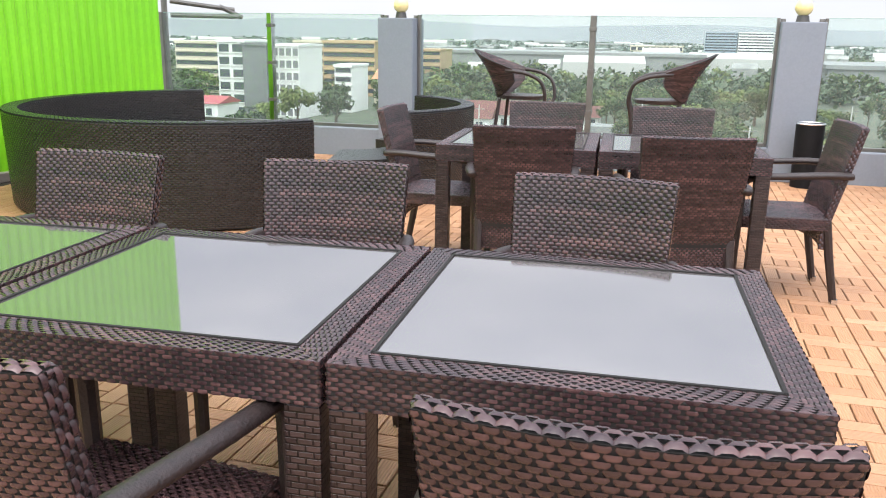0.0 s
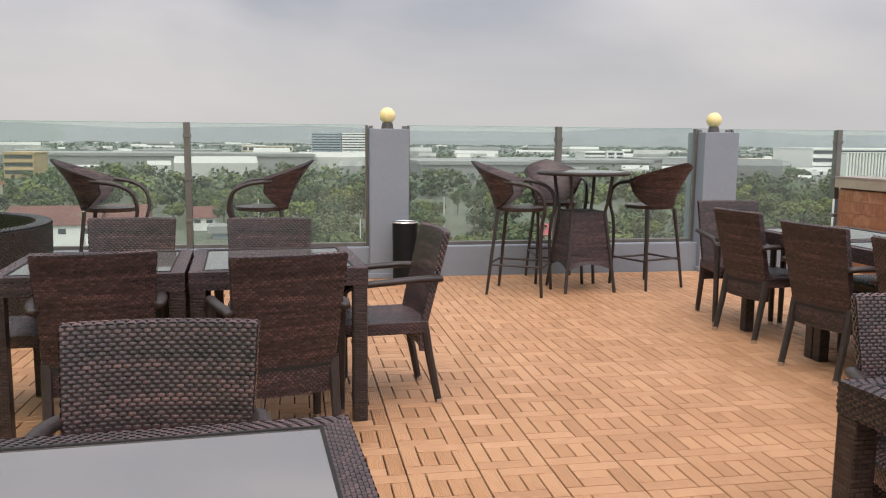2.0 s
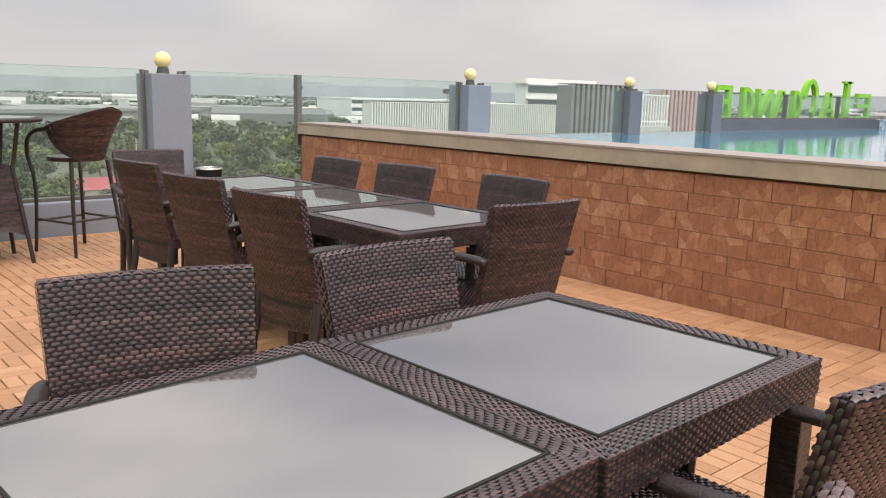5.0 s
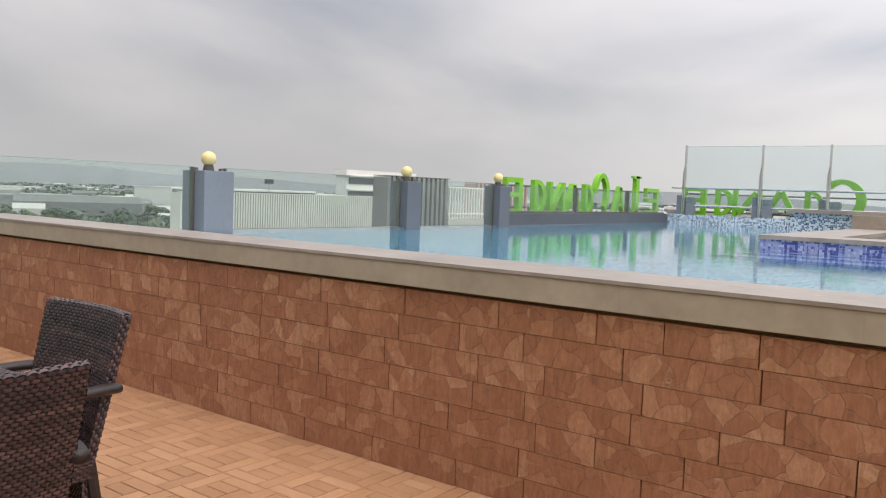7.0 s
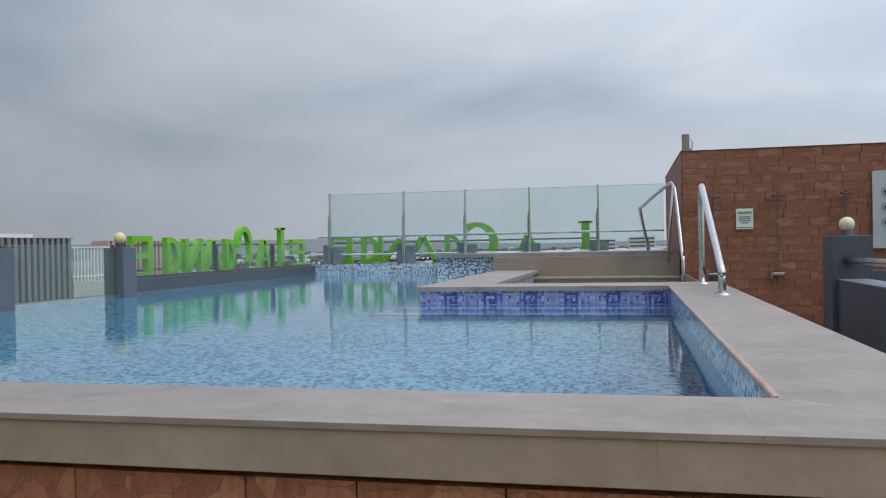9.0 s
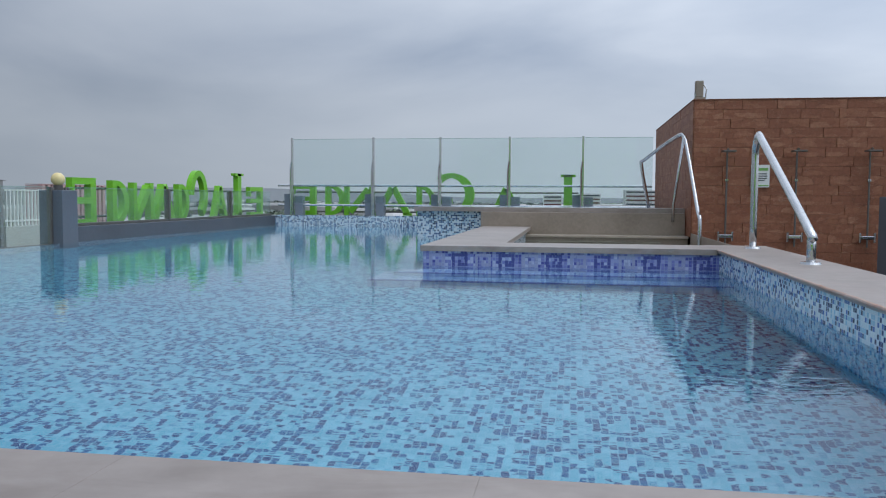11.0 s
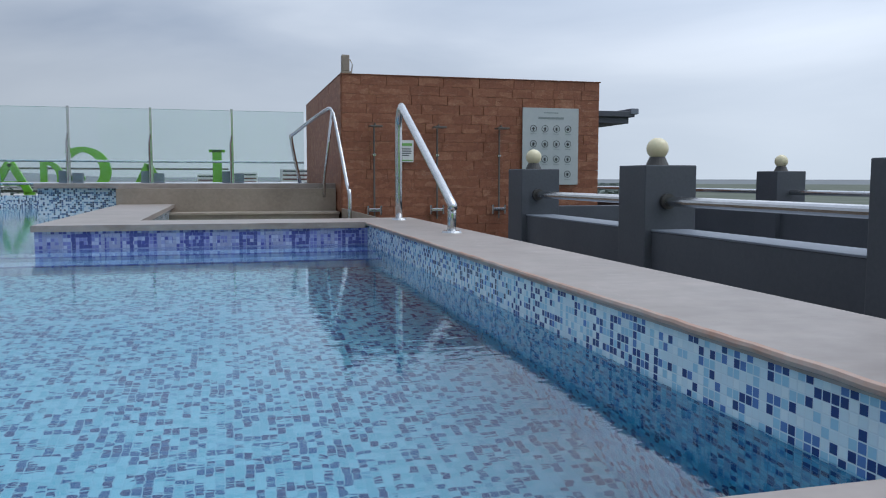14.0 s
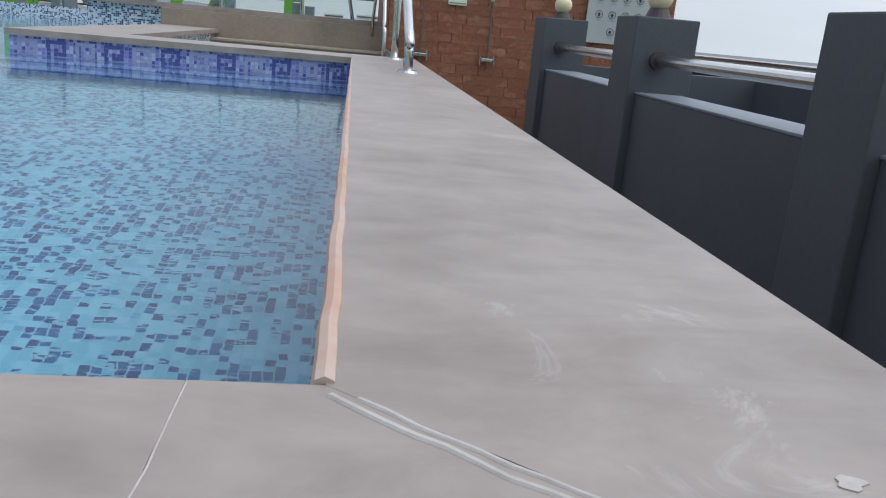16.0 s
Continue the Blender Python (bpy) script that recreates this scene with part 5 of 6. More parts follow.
# chairs: x, y of the seat's middle, and the way they face
chair = dining_chair()
chair.matrix_basis = pose(6.297, -5.178, 0, 0, 0, -3)
for x, y, a in (
        (6.29, -5.945, 7), (6.385, -6.80, 1),                          # far side of the first row
        (7.24, -4.98, 183), (7.29, -5.87, 176),                        # near side of the first row
        (4.335, -5.685, 191), (4.47, -4.925, 193),                     # near side of the second row
        (3.50, -5.75, 0), (3.57, -4.98, 0),                            # far side of the second row
        (3.89, -6.22, 93), (3.87, -4.42, 276),                         # its ends
        (6.24, -3.0, -14), (6.28, -2.25, 2), (7.11, -2.95, 180), (6.99, -2.19, 180),
        (2.885, -1.535, 98), (3.815, -1.607, 101), (4.633, -1.626, 98),  # long row, open side
        (3.256, -0.945, 272), (3.89, -0.85, 276), (4.718, -0.785, 270),  # long row, wall side
        (2.40, -1.50, -10), (5.197, -1.135, 176)):                      # its ends
    copy_thing(chair, pose(x, y, 0, 0, 0, a))

bt = bar_table()
bt.matrix_basis = pose(0.99, -2.26, 0, 0, 0, 3)
stool = bar_stool()
stool.matrix_basis = pose(1.07, -2.86, 0, 0, 0, 62)
for x, y, a in ((0.47, -2.35, -5), (0.90, -1.58, 200), (0.85, -6.36, 88), (0.85, -5.13, 272)):
    copy_thing(stool, pose(x, y, 0, 0, 0, a))

bin_ob = thing("waste_bin", "slim glossy black waste bin with a steel rim", "bin", "", pose(0.40, -3.81, 0))
part("body", cyl(bmesh.new(), (0, 0, 0.0), 0.115, 0.122, 0.572, 44), M_BLACK, bin_ob)
ring = [(0.119 * math.cos(a), 0.119 * math.sin(a), 0.574) for a in (math.tau * i / 28 for i in range(29))]
part("rim", sweep(bmesh.new(), ring, 0.008, 6), M_STEEL, bin_ob)
tagged(copy_thing(bin_ob, pose(0.36, -0.20, 0)), "slim glossy black waste bin beside a blue-grey pillar", "bin")


# ---------------- the city below ----------------
GROUND = -20.0
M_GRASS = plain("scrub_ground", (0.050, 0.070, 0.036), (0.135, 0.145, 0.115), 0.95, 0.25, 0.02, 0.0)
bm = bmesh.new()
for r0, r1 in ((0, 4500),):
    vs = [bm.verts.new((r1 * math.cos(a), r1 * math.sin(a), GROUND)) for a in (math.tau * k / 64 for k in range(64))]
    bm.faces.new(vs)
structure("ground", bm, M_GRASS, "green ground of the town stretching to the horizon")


def leaf_mat(name, c1, c2):
    return plain(name, c1, c2, 0.7, 3.0, 0.4, 0.0, vary=0.25, island=True)


M_LEAF = [leaf_mat("foliage", (0.036, 0.060, 0.018), (0.088, 0.120, 0.038)), leaf_mat("foliage_bright", (0.072, 0.100, 0.022), (0.155, 0.185, 0.050)), leaf_mat("foliage_dark", (0.024, 0.042, 0.017), (0.058, 0.083, 0.034))]
M_BARK = plain("bark", (0.06, 0.045, 0.03), (0.13, 0.10, 0.075), 0.9)


def crown_mesh(seed, mat, r=3.2, h=4.5, n=1300, leaf=0.42):
    rng = random.Random(seed)
    lobes = [(rng.uniform(-r, r) * 0.62, rng.uniform(-r, r) * 0.62, rng.uniform(0.25, 0.9) * h, rng.uniform(0.32, 0.55) * r) for _ in range(11)]
    vs, fs = [], []
    for _ in range(n):
        x, y, z, q = rng.choice(lobes)
        d = Vector((rng.gauss(0, 1), rng.gauss(0, 1), rng.gauss(0, 1))).normalized() * q * rng.uniform(0.6, 1.08)
        c = Vector((x, y, z)) + Vector((d.x, d.y, d.z * 0.75))
        nrm = (d.normalized() + Vector((rng.uniform(-.6, .6), rng.uniform(-.6, .6), rng.uniform(-.2, .8)))).normalized()
        t = nrm.orthogonal().normalized()
        b = nrm.cross(t)
        a = rng.uniform(0, 6.3)
        t, b = t * math.cos(a) + b * math.sin(a), b * math.cos(a) - t * math.sin(a)
        s = leaf * rng.uniform(0.6, 1.25)
        o = len(vs)
        vs += [tuple(c + t * s), tuple(c + b * s * 0.6 + nrm * 0.1), tuple(c - t * s), tuple(c - b * s * 0.6)]
        fs.append((o, o + 1, o + 2, o + 3))
    me = bpy.data.meshes.new("crown")
    me.from_pydata(vs, [], fs)
    me.materials.append(mat)
    return me


def tree(seed, mat, r, h):
    t = thing("tree", "broad leafy green tree among the houses below", "tree", "trees of the town")
    bm = bmesh.new()
    sweep(bm, [(0, 0, 0), (0.1, 0, 2.0), (0.0, 0.1, 4.2), (0.2, 0, 6.0)], 0.28, 7, 0.10)
    for a in (0.4, 2.3, 4.4):
        sweep(bm, [(0.05, 0, 3.0), (0.9 * math.cos(a), 0.9 * math.sin(a), 4.3), (1.7 * math.cos(a), 1.7 * math.sin(a), 5.6)], 0.12, 6, 0.04)
    part("trunk", bm, M_BARK, t)
    c = new("crown", crown_mesh(seed, mat, r, h))
    c.parent = t
    c.location = (0, 0, 3.0)
    return t


rng = random.Random(21)
protos = [tree(1, M_LEAF[0], 4.2, 6.0), tree(2, M_LEAF[1], 3.6, 5.0), tree(3, M_LEAF[2], 4.6, 6.6), tree(4, M_LEAF[0], 3.4, 7.0)]
TREES = []
for k in range(760):
    d = 82 + 360 * rng.random() ** 1.1
    a = radians(rng.uniform(118, 218))
    TREES.append((7 + d * math.cos(a) * 1.0, -2 + d * math.sin(a)))
TREES.sort(key=lambda p: math.hypot(p[0] - 7, p[1] + 2))
for p, (x, y) in zip(protos, TREES):
    p.matrix_basis = pose(x, y, GROUND, 0, 0, rng.uniform(0, 360))


def clear_of(x, y):
    return all(not (a < x < b and c < y < d) for a, b, c, d in KEEP)


M_WHITEW = plain("white_render", (0.66, 0.65, 0.62), (0.80, 0.79, 0.76), 0.8, 1.5, 0.15, 0.0)
M_CREAM = plain("cream_render", (0.50, 0.44, 0.34), (0.62, 0.56, 0.45), 0.8, 1.5, 0.15, 0.0)
M_DGREY = plain("grey_render", (0.13, 0.135, 0.14), (0.19, 0.195, 0.20), 0.8, 1.5, 0.15, 0.0)
M_ORANGE = plain("orange_scaffold_net", (0.36, 0.24, 0.13), (0.52, 0.38, 0.24), 0.8, 1.5, 0.2, 0.0)
M_WIN = plain("dark_window", (0.045, 0.055, 0.065), (0.09, 0.10, 0.115), 0.15, 1.0, 0.3, 0.0)
M_ROOFR = plain("red_brown_roof", (0.105, 0.042, 0.036), (0.175, 0.072, 0.06), 0.8, 1.2, 0.2, 0.0)
M_ROOFP = plain("crimson_roof", (0.30, 0.06, 0.07), (0.42, 0.10, 0.11), 0.7, 1.2, 0.2, 0.0)
M_ROOFO = plain("orange_tile_roof", (0.42, 0.16, 0.08), (0.55, 0.24, 0.13), 0.7, 1.2, 0.2, 0.0)
M_SHED = plain("pale_metal_roof", (0.20, 0.205, 0.20), (0.29, 0.295, 0.285), 0.6, 0.6, 0.05, 0.0)
M_BLUEB = plain("blue_grey_glass_front", (0.22, 0.28, 0.34), (0.32, 0.38, 0.43), 0.3, 0.8, 0.1, 0.0)


def tower(x, y0, y1, top, depth, floors, bays, wall, label, win=None, base=GROUND, band=False, name="apartment_building"):
    """A building whose front faces +x, with window openings set as panes in front reveals."""
    t = thing(name, label, "building")
    part("wall", boxed(x - depth, x, y0, y1, base, top), wall, t)
    part("roof", boxed(x - depth - 0.3, x + 0.3, y0 - 0.3, y1 + 0.3, top, top + 0.6), wall, t)
    fh = (top - base) / floors
    bw = (y1 - y0) / bays
    for f in range(floors):
        z = base + f * fh
        if band:
            part("window_band", boxed(x + 0.02, x + 0.12, y0 + 0.4, y1 - 0.4, z + fh * 0.38, z + fh * 0.82), win or M_WIN, t)
            part("ledge", boxed(x, x + 0.5, y0, y1, z + fh * 0.9, z + fh), wall, t)
            continue
        for b in range(bays):
            y = y0 + b * bw
            part("window", boxed(x + 0.02, x + 0.12, y + bw * 0.14, y + bw * 0.86, z + fh * 0.24, z + fh * 0.84), win or M_WIN, t)
            part("sill", boxed(x, x + 0.35, y + bw * 0.10, y + bw * 0.90, z + fh * 0.16, z + fh * 0.23), wall, t)
    return t


def gable_house(x, y0, y1, eave, ridge, depth, wall, roof, label):
    t = thing("house", label, "house")
    part("wall", boxed(x - depth, x, y0, y1, GROUND, eave), wall, t)
    bm = bmesh.new()
    o = 0.6
    a = [bm.verts.new(c) for c in ((x + o, y0 - o, eave - 0.2), (x + o, y1 + o, eave - 0.2), (x - depth / 2, y1 + o, ridge), (x - depth / 2, y0 - o, ridge), (x - depth - o, y1 + o, eave - 0.2), (x - depth - o, y0 - o, eave - 0.2))]
    bm.faces.new((a[0], a[1], a[2], a[3]))
    bm.faces.new((a[3], a[2], a[4], a[5]))
    bm.faces.new((a[0], a[3], a[5]))
    bm.faces.new((a[1], a[4], a[2]))
    bm.faces.new((a[0], a[5], a[4], a[1]))
    part("roof", bm, roof, t)
    n = max(2, int((y1 - y0) / 4))
    for i in range(n):
        y = y0 + (y1 - y0) * (i + 0.5) / n
        part("window", boxed(x + 0.02, x + 0.1, y - 0.7, y + 0.7, GROUND + (eave - GROUND) * 0.55, GROUND + (eave - GROUND) * 0.8), M_WIN, t)
    return t


def shed(x, y0, y1, top, depth, label, wall=None):
    t = thing("warehouse", label, "warehouse")
    part("wall", boxed(x - depth, x, y0, y1, GROUND, top - 1.5), wall or M_SHED, t)
    part("roof", boxed(x - depth - 1, x + 1, y0 - 1, y1 + 1, top - 1.5, top), M_SHED, t)
    return t

tower(-181, -120.0, -112.3, -1.2, 16, 6, 2, M_WHITEW, "white six-storey building with wide dark windows among trees", name="office_building")
tower(-180, -112.3, -105.6, -1.9, 16, 1, 1, M_DGREY, "dark grey blank stair tower of the white building", name="office_building", win=M_DGREY)
tower(-183, -105.6, -98.2, -2.0, 14, 6, 4, M_WHITEW, "pale columned wing of the office building", name="office_building", win=M_DGREY)
tower(-205, -98.2, -93.0, -7.5, 12, 5, 1, M_WHITEW, "low stepped pale annex with long windows", name="office_building", band=True)
tower(-265, -128.7, -109.0, -1.6, 20, 6, 5, M_ORANGE, "unfinished building wrapped in orange scaffolding nets", band=True)
tower(-285, -150.0, -131.0, -1.9, 20, 6, 5, M_CREAM, "cream unfinished concrete frame building", band=True)
tower(-254, -181.4, -161.7, -2.5, 18, 6, 5, M_CREAM, "cream building with open floors", band=True)
tower(-329, -114.8, -104.0, -5.0, 18, 5, 3, M_ORANGE, "pinkish unfinished concrete frame", band=True)
gable_house(-162, -61.0, -44.0, -15.6, -12.4, 12, M_WHITEW, M_ROOFR, "long white house with a red-brown roof")
gable_house(-166, -43.5, -36.0, -15.0, -12.4, 9, M_WHITEW, M_ROOFR, "small white house with a brown roof")
gable_house(-188, -29.0, -23.6, -16.8, -14.6, 8, M_WHITEW, M_ROOFR, "small white house with a red-brown roof")
gable_house(-152, -112.0, -103.0, -13.9, -12.6, 9, M_WHITEW, M_ROOFP, "white house with a red roof")
gable_house(-152, 36.9, 52.0, -17.5, -15.9, 11, M_CREAM, M_ROOFP, "low house with a crimson roof")
gable_house(-235, -98.0, -88.0, -12.0, -9.4, 10, M_CREAM, M_ROOFO, "house with an orange roof")
shed(-171, -22.7, -18.3, -17.2, 5, "small blue market stall", M_BLUEB)
tower(-900, 12.7, 44.0, 8.0, 30, 10, 1, M_BLUEB, "long blue-grey office tower on the skyline", band=True, name="office_tower")
tower(-900, 45.0, 79.0, 8.2, 30, 10, 1, M_WHITEW, "long white office tower on the skyline", band=True, name="office_tower")
tower(-800, -56.0, -8.0, -5.8, 30, 3, 8, M_CREAM, "low cream factory on the skyline", name="factory")
tower(-560, 201.7, 218.0, -6.2, 20, 5, 1, M_WHITEW, "white ribbed office block", band=True, name="office_block")
tower(-558, 218.0, 231.0, -5.9, 20, 5, 2, M_WHITEW, "plain white office block", name="office_block")
shed(-450, -150.0, 4.7, -6.6, 60, "several wide pale warehouse roofs beyond the trees")
shed(-330, 46.5, 98.0, -7.2, 60, "wide pale warehouse roof beyond the trees")
shed(-420, 110.0, 190.0, -8.6, 70, "wide pale warehouse roof far off")
shed(-520, 230.0, 300.0, -9.5, 70, "wide pale warehouse roof far off")
shed(-620, -330.0, -190.0, -8.0, 80, "wide pale factory roof far off")
shed(-560, -110.0, -60.0, -6.2, 60, "wide pale metal factory roof far off")
tower(-500, 299.0, 334.0, -9.6, 24, 3, 9, M_CREAM, "cream three-storey block of flats")
tower(-420, 288.8, 407.0, -1.6, 40, 4, 1, M_WHITEW, "long white shopping centre", band=True, name="shopping_centre")


def ribbed(name, label, x, y0, y1, z0, z1, mat, ribs, gap=None):
    t = thing(name, label, "building")
    part("wall", boxed(x - 1.0, x, y0, y1, z0, z1), mat, t)
    w = (y1 - y0) / ribs
    for i in range(ribs):
        part("rib", boxed(x, x + 0.35, y0 + i * w, y0 + i * w + w * 0.55, z0, z1 + 0.05), mat, t)
    part("parapet_cap", boxed(x - 1.0, x + 0.36, y0, y1, z1 + 0.05, z1 + 0.10), mat, t)
    return t


M_RIBL = plain("pale_ribbed_cladding", (0.42, 0.41, 0.38), (0.52, 0.51, 0.47), 0.7, 2, 0.3, 0.0)
M_SCREEN = plain("pale_cream_cladding", (0.60, 0.60, 0.55), (0.72, 0.72, 0.67), 0.7, 2, 0.3, 0.0)
M_RIBG = plain("grey_ribbed_cladding", (0.17, 0.165, 0.16), (0.24, 0.235, 0.23), 0.7, 2, 0.3, 0.0)
M_RIBP = plain("pink_ribbed_cladding", (0.42, 0.27, 0.26), (0.54, 0.36, 0.34), 0.7, 2, 0.3, 0.0)
ribbed("ribbed_building", "pale ribbed metal plant screen on the next roof", -60, 45.0, 63.0, -18, 0.1, M_RIBL, 46)
ribbed("ribbed_building", "pink ribbed wall of the next building", -31, 52.4, 60.4, -18, 2.15, M_RIBP, 14)
tower(-57, 64.3, 76.0, 2.95, 1.6, 14, 1, M_WHITEW, "white building with long windows behind the pool rail", band=True, name="office_block", base=-19)
ribbed("ribbed_building", "pale grey metal roof screen", -48, 36.3, 62.0, -18, 0.62, M_SCREEN, 96)
ribbed("ribbed_building", "dark grey ribbed plant room on the next roof", -30, 40.2, 47.3, -18, 2.3, M_RIBG, 13)
railing = thing("roof_railing", "white painted metal railing on the next roof", "railing")
for k in range(13):
    part("baluster", boxed(-30.06, -29.94, 47.7 + 0.36 * k, 47.82 + 0.36 * k, -0.6, 1.75), M_WHITEW, railing)
for z in (-0.3, 1.7):
    part("rail", boxed(-30.08, -29.92, 47.5, 52.3, z, z + 0.12), M_WHITEW, railing)
part("base_wall", boxed(-31.0, -29.7, 47.3, 52.4, -18.0, -0.6), M_RIBL, railing)
mast = thing("lamp_mast", "tall slim mast with a flood lamp head", "mast")
part("pole", sweep(bmesh.new(), [(-105.6, 94.8, GROUND), (-105.6, 94.8, 2.3)], 0.12, 8, 0.07), M_POST, mast)
part("lamp_head", boxed(-106.0, -105.2, 94.1, 95.5, 1.8, 2.6), M_CAP, mast)
for x, y, h in ((-128, -38, 10), (-150, -12, 10), (-140, 22, 11), (-165, 60, 11), (-120, 5, 9)):
    t = thing("utility_pole", "slim grey concrete utility pole among the trees", "pole", "utility poles of the town", pose(x, y, GROUND))
    part("pole", sweep(bmesh.new(), [(0, 0, 0), (0, 0, h)], 0.16, 8, 0.10), M_RIBL, t)
    part("cross_arm", boxed(-0.06, 0.06, -1.0, 1.0, h - 0.8, h - 0.68), M_RIBG, t)
for x, y, top, w in ((8.0, 700, 6.0, 22), (-18.0, 690, 4.5, 16), (46.0, 640, 8.5, 24), (75.0, 660, 4.0, 18)):
    t = thing("apartment_building", "pale far apartment block with balconies", "building", "far blocks beyond the screen")
    part("wall", boxed(x, x + w, y, y + 20, GROUND, top), M_WHITEW, t)
    for f in range(8):
        part("window_band", boxed(x + 1, x + w - 1, y - 0.3, y - 0.05, top - 2.2 - f * 3.1, top - 1.0 - f * 3.1), M_ROOFR if f % 3 else M_WIN, t)
# hills, with the haze painted into their grey-blue
M_HILL = plain("haze_tinted_hills", (0.165, 0.180, 0.188), (0.205, 0.22, 0.228), 1.0, 0.01, 0.002, 0.0)
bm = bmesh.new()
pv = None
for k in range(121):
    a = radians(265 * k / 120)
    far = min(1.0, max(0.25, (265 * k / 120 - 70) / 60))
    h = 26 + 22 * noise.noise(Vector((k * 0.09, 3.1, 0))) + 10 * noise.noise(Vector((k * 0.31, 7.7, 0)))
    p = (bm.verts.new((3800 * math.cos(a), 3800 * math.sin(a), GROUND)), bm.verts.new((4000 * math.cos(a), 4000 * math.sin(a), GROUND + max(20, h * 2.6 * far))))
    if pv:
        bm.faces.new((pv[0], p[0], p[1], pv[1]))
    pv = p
structure("backdrop_hills", bm, M_HILL, "low hills on the horizon, paled in colour for haze")


KEEP = [(-113, -78, -46, -9), (-182, -112, -66, -15), (-195, -178, -32, -20), (-205, -165, -121, -88), (-168, -138, -113, -94), (-168, -138, 34, 54), (-140, -100, -75, -50), (-65, -15, 25, 70), (-150, -100, -105, -60), (-178, -160, -25, -15)]
standing = 4
crowds = [crown_mesh(30 + k, M_LEAF[k % 3], 4.2, 6.2, 400, 0.80) for k in range(3)]
crowd_v = [[tuple(v.co) for v in c.vertices] for c in crowds]
crowd = [([], []) for _ in crowds]
for k, (x, y) in enumerate(TREES[4:]):
    if not clear_of(x, y):
        continue
    s = rng.uniform(0.6, 1.12)
    turn = rng.uniform(0, 360)
    if standing < 290:
        standing += 1
        copy_thing(protos[k % 4], pose(x, y, GROUND, 0, 0, turn) @ Matrix.Diagonal((s, s, s * rng.uniform(0.85, 1.1), 1)))
    else:
        vs, fs = crowd[k % 3]
        ca, sa = math.cos(radians(turn)), math.sin(radians(turn))
        o = len(vs)
        vs += [(x + s * (p[0] * ca - p[1] * sa), y + s * (p[0] * sa + p[1] * ca), GROUND + s * (p[2] + 2.6)) for p in crowd_v[k % 3]]
        fs += [(o + q, o + q + 1, o + q + 2, o + q + 3) for q in range(0, len(crowd_v[k % 3]), 4)]
for k, (vs, fs) in enumerate(crowd):
    me = bpy.data.meshes.new("town_trees")
    me.from_pydata(vs, [], fs)
    me.materials.append(M_LEAF[k])
    tagged(new("town_trees", me), "crowded green tree crowns between the houses and warehouses", "trees", "", "stuff")
for c in crowds:
    bpy.data.meshes.remove(c)


# far woods and roofs towards the horizon
def far_woods(name, label, d0, d1, count, size, mat, seed):
    rr = random.Random(seed)
    vs, fs = [], []
    for _ in range(count):
        d = d0 + (d1 - d0) * rr.random() ** 1.4
        a = radians(rr.uniform(60, 235))
        cx, cy = 7 + d * math.cos(a), d * math.sin(a)
        s = rr.uniform(0.7, 1.4) * size * (0.6 + d / 900)
        tall = rr.uniform(5.0, 9.0)
        for _ in range(22):
            w = rr.uniform(-1, 1)
            c = Vector((cx + rr.gauss(0, s * 0.8), cy + rr.gauss(0, s * 0.8), GROUND + 0.5 + tall * (1 - w * w) * rr.uniform(0.5, 1.0)))
            n = Vector((rr.gauss(0, 1), rr.gauss(0, 1), rr.uniform(0.2, 1.6))).normalized()
            t = n.orthogonal().normalized() * size * 0.30 * (0.6 + d / 900)
            b = n.cross(t) * 0.7
            o = len(vs)
            vs += [tuple(c + t), tuple(c + b), tuple(c - t), tuple(c - b)]
            fs.append((o, o + 1, o + 2, o + 3))
    me = bpy.data.meshes.new(name)
    me.from_pydata(vs, [], fs)
    me.materials.append(mat)
    return tagged(new(name, me), label, "woods", "", "stuff")


# haze put into the leaf colours, paler and bluer farther out
M_WOODM = leaf_mat("haze_tinted_mid_woods", (0.060, 0.086, 0.048), (0.115, 0.145, 0.082))
M_WOODF = leaf_mat("haze_tinted_far_woods", (0.115, 0.145, 0.125), (0.165, 0.20, 0.175))
far_woods("mid_woods", "woods between the warehouses and houses, greyed in colour for haze", 300, 850, 3600, 4.2, M_WOODM, 5)
far_woods("far_woods", "distant woods towards the horizon, paled and blued in colour for haze", 850, 2700, 4200, 5.5, M_WOODF, 6)


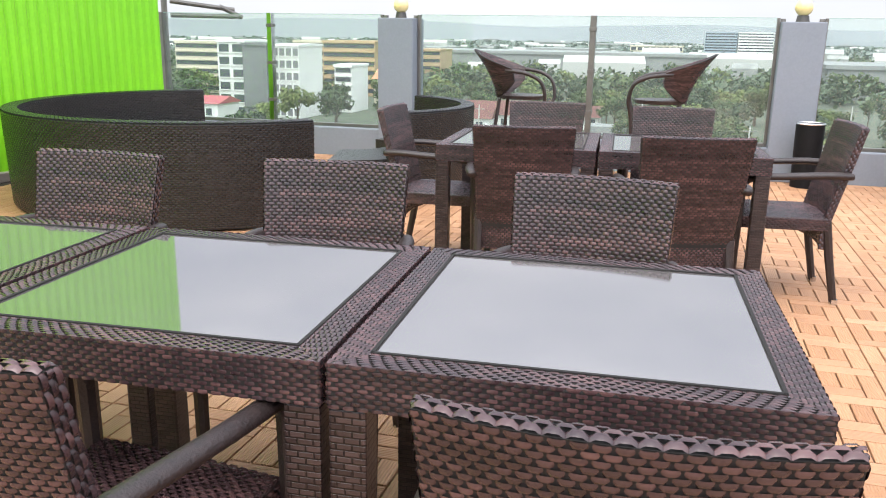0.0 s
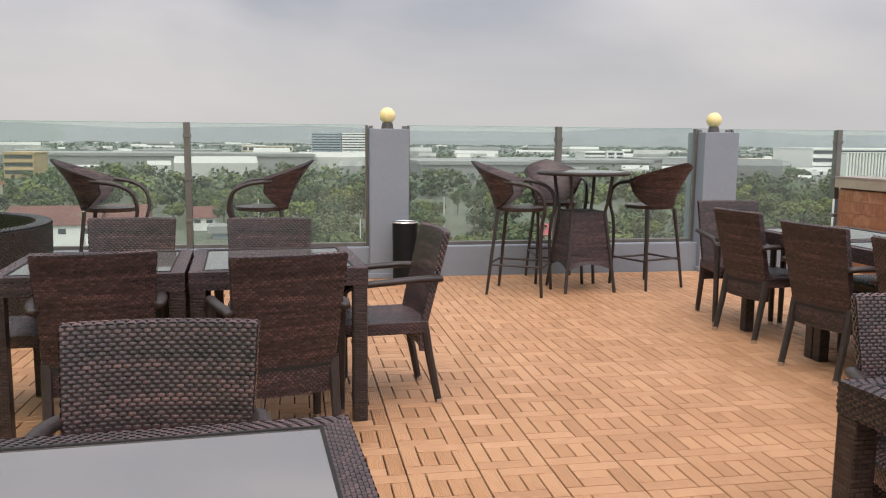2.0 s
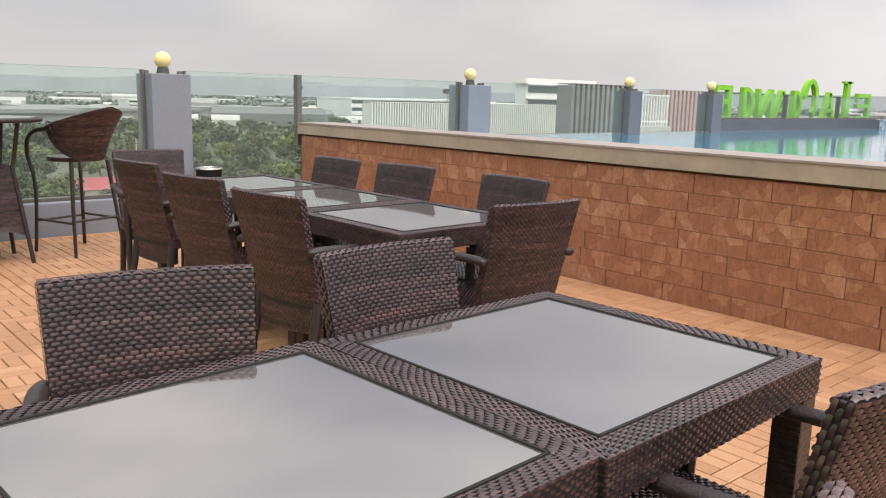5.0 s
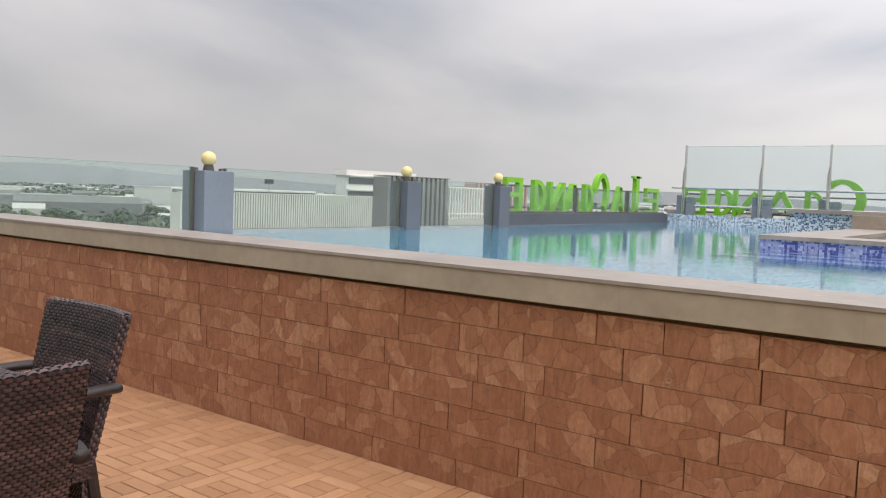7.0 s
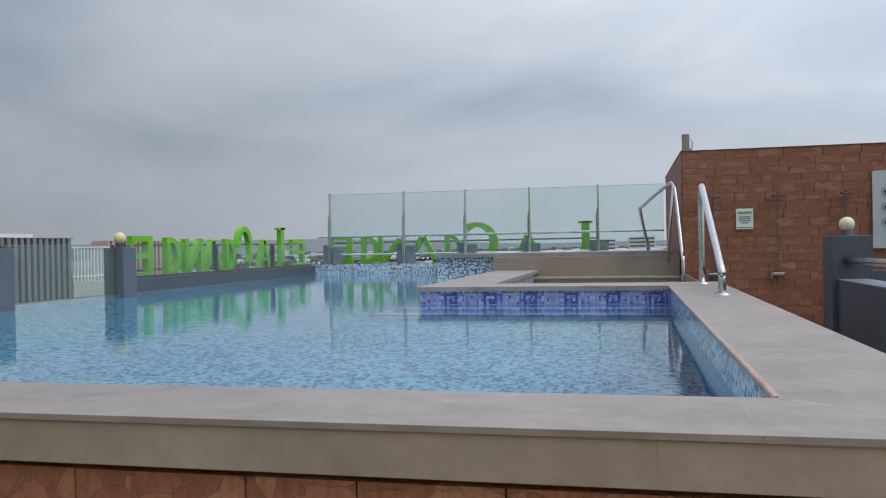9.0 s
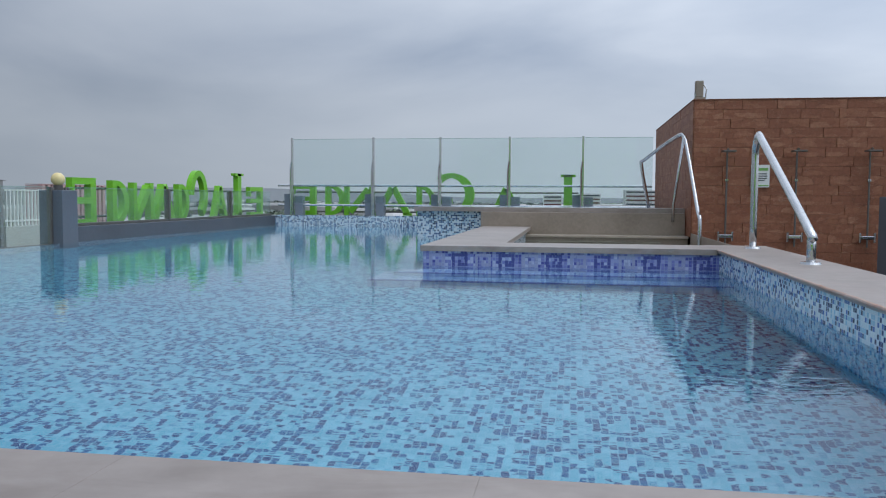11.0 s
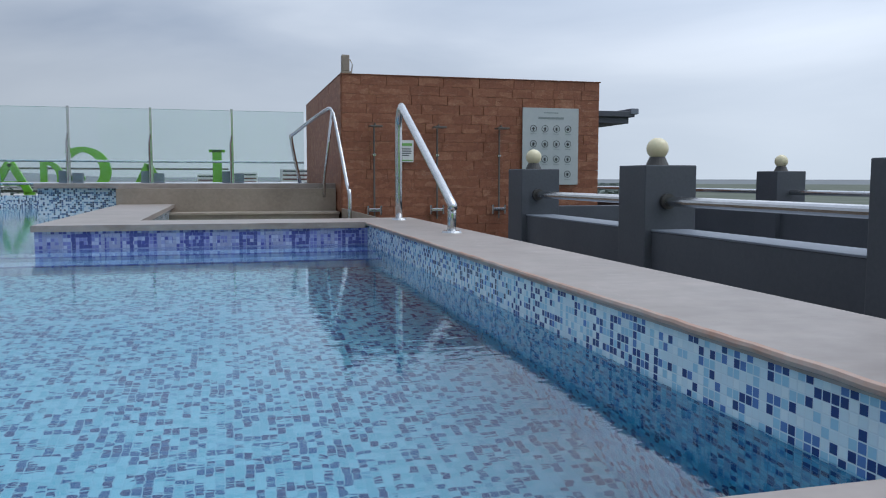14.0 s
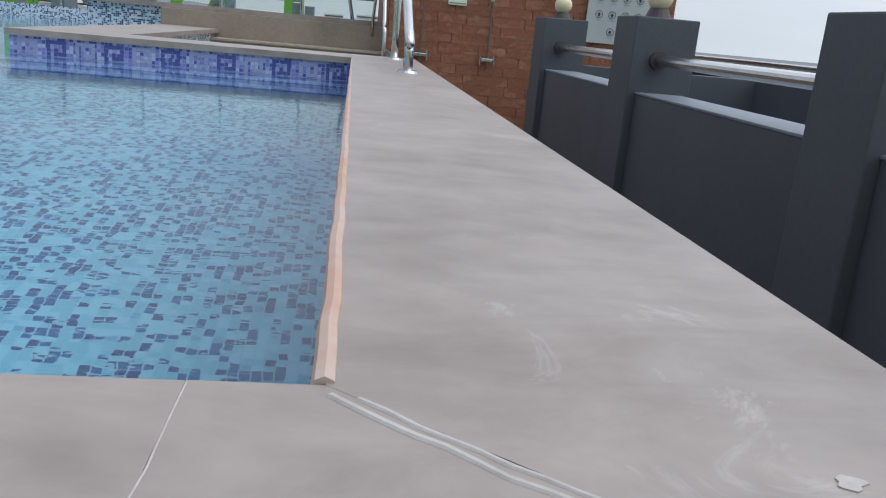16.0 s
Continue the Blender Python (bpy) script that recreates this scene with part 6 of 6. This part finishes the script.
def far_town():
    """Hundreds of small pale houses and sheds scattered through the distance."""
    rr = random.Random(9)
    vs, fs = [], []
    for _ in range(900):
        d = 380 + 2200 * rr.random() ** 1.3
        a = radians(rr.uniform(80, 235))
        cx, cy = 7 + d * math.cos(a), d * math.sin(a)
        big = rr.random() < 0.18
        w, dp, h = (rr.uniform(18, 55), rr.uniform(12, 30), rr.uniform(6, 13)) if big else (rr.uniform(6, 15), rr.uniform(6, 12), rr.uniform(5, 10))
        ca, sa = math.cos(a), math.sin(a)
        o = len(vs)
        for z in (0.0, h):
            for p, q in ((-w, -dp), (w, -dp), (w, dp), (-w, dp)):
                vs.append((cx - sa * p * 0.5 + ca * q * 0.5, cy + ca * p * 0.5 + sa * q * 0.5, GROUND + z))
        for p in (-w, w):
            vs.append((cx - sa * p * 0.5, cy + ca * p * 0.5, GROUND + h * 1.25))
        fs += [(o, o + 1, o + 5, o + 4), (o + 1, o + 2, o + 6, o + 5), (o + 2, o + 3, o + 7, o + 6), (o + 3, o, o + 4, o + 7),
               (o + 4, o + 5, o + 9, o + 8), (o + 6, o + 7, o + 8, o + 9), (o + 5, o + 6, o + 9), (o + 7, o + 4, o + 8)]
    me = bpy.data.meshes.new("far_town")
    me.from_pydata(vs, [], fs)
    me.materials.append(plain("pale_town_walls", (0.16, 0.165, 0.16), (0.46, 0.455, 0.43), 0.8, 0.3, 0.02, 0.0, vary=0.5, island=True))
    return tagged(new("far_town", me), "countless small pale houses and sheds far off", "town", "", "stuff")


far_town()


# ---------------- pieces: cladding stones ----------------
def unit_block(name, mat, inset=0.006):
    """A unit block, 1 x 1 x 1 from its lower front corner, with worn front edges."""
    bm = bmesh.new()
    f = [bm.verts.new(c) for c in ((inset, 0, inset), (1 - inset, 0.0, inset), (1 - inset, 0, 1 - inset), (inset, 0, 1 - inset))]
    m = [bm.verts.new(c) for c in ((0, 0.35, 0), (1, 0.35, 0), (1, 0.35, 1), (0, 0.35, 1))]
    b = [bm.verts.new(c) for c in ((0, 1, 0), (1, 1, 0), (1, 1, 1), (0, 1, 1))]
    bm.faces.new(f)
    for p, q in ((f, m), (m, b)):
        for k in range(4):
            bm.faces.new((p[k], q[k], q[(k + 1) % 4], p[(k + 1) % 4])[::-1])
    bmesh.ops.recalc_face_normals(bm, faces=bm.faces[:])
    return mesh_of(name, bm, mat)


STONE = unit_block("stone", M_STONE)
STONES = unit_block("stone", M_STONES)


def clad(parent, length, z0, z1, course, place, seed, block=STONE):
    rng = random.Random(seed)
    rows = round((z1 - z0) / course)
    ch = (z1 - z0) / rows
    for r in range(rows):
        x = 0.0
        first = True
        while x < length - 0.02:
            w = rng.uniform(0.26, 0.58) if not first else rng.uniform(0.15, 0.5)
            first = False
            if length - (x + w) < 0.14:
                w = length - x
            d = rng.uniform(0.0, 0.004)
            ob = new("stone", block)
            ob.matrix_basis = place(x + 0.0005, z0 + r * ch + 0.0005, d) @ Matrix.Diagonal((w - 0.001, 0.036 + d, ch - 0.001, 1))
            ob.parent = parent
            x += w


wall_pool = bpy.data.objects["wall_pool"]
clad(wall_pool, 7.48, 0.0, 0.860, 0.125, lambda x, z, d: pose(0.10 + x, 0.985 - d, z), 3)
wall_shower = bpy.data.objects["wall_shower"]
clad(wall_shower, 3.58, 0.0, 2.655, 0.12, lambda x, z, d: pose(7.545 + x, 11.162 - d, z), 5, STONES)
side = structure("wall_shower_side", boxed(7.56, 7.575, 11.2, 15.88, -0.2, 2.64), M_MORTAR, "side of the shower block clad in rust stone")
clad(side, 4.72, 0.9, 2.655, 0.125, lambda x, z, d: pose(7.534 - d, 15.9 - x, z, 0, 0, -90), 6, STONES)
structure("shower_block_cap", boxed(7.525, 11.14, 11.15, 15.92, 2.656, 2.668, 0.003), M_MORTAR, "thin brown capping on the shower block")

# ---------------- pieces: deck slats ----------------
TILE = 0.30
S4 = TILE / 4
GAP = 0.0066


def slat_geo(length):
    """A slat along x with a chamfered top; UV in metres."""
    a, b, c = length / 2 - GAP / 2, S4 / 2 - GAP / 2, 0.0015
    v = [(-a, -b, -0.012), (a, -b, -0.012), (a, b, -0.012), (-a, b, -0.012),
         (-a, -b, -c), (a, -b, -c), (a, b, -c), (-a, b, -c),
         (-a + c, -b + c, 0), (a - c, -b + c, 0), (a - c, b - c, 0), (-a + c, b - c, 0)]
    f = [(8, 9, 10, 11)]
    for k in range(4):
        j = (k + 1) % 4
        f += [(k, j, 4 + j, 4 + k), (4 + k, 4 + j, 8 + j, 8 + k)]
    return v, f


def slat_mesh(length):
    v, f = slat_geo(length)
    me = bpy.data.meshes.new("slat")
    me.from_pydata(v, [], f)
    uvl = me.uv_layers.new(name="UVMap")
    for lp in me.loops:
        uvl.data[lp.index].uv = v[lp.vertex_index][:2]
    me.materials.append(M_DECK)
    return me


LONG, SHORT = slat_mesh(3 * S4), slat_mesh(2 * S4)
LAYOUT = ((1.5, 0.5, 0, 3), (3.5, 1.5, 90, 3), (2.5, 3.5, 0, 3), (0.5, 2.5, 90, 3), (2.0, 1.5, 0, 2), (2.0, 2.5, 0, 2))
LAYOUT_T = ((1.5, 0.5, 0, 3), (3.5, 1.5, 90, 3), (2.5, 3.5, 0, 3), (0.5, 2.5, 90, 3), (1.5, 2.0, 90, 2), (2.5, 2.0, 90, 2))
rng = random.Random(11)
jv, jf, juv = [], [], []
count = 0
for i in range(46):
    for j in range(39):
        x0, y0 = 0.13 + i * TILE, -10.40 + j * TILE
        if y0 + TILE > 1.06:
            continue
        lay = LAYOUT_T if rng.random() < 0.03 else LAYOUT
        near = 4.9 < x0 < 6.0 and -4.65 < y0 < -1.5
        for cx, cy, rot, n in lay:
            X, Y = x0 + cx * S4, y0 + cy * S4
            dz = rng.uniform(-0.0009, 0.0003)
            turn = rng.uniform(-0.25, 0.25)
            if near and count < 300:
                ob = new("slat", LONG if n == 3 else SHORT)
                ob.matrix_basis = pose(X, Y, dz, 0, 0, rot + turn)
                ob.parent = floor
                count += 1
            else:
                v, f = slat_geo(n * S4)
                base = len(jv)
                ca, sa = math.cos(radians(rot + turn)), math.sin(radians(rot + turn))
                for p in v:
                    jv.append((X + p[0] * ca - p[1] * sa, Y + p[0] * sa + p[1] * ca, p[2] + dz))
                for q in f:
                    jf.append(tuple(base + k for k in q))
                    juv += [v[k][:2] for k in q]
me = bpy.data.meshes.new("slats")
me.from_pydata(jv, [], jf)
uvl = me.uv_layers.new(name="UVMap")
uvl.data.foreach_set("uv", [c for p in juv for c in p])
me.materials.append(M_DECKJ)
slats = new("slats", me)
slats.parent = floor
slats["kind"] = "stuff"
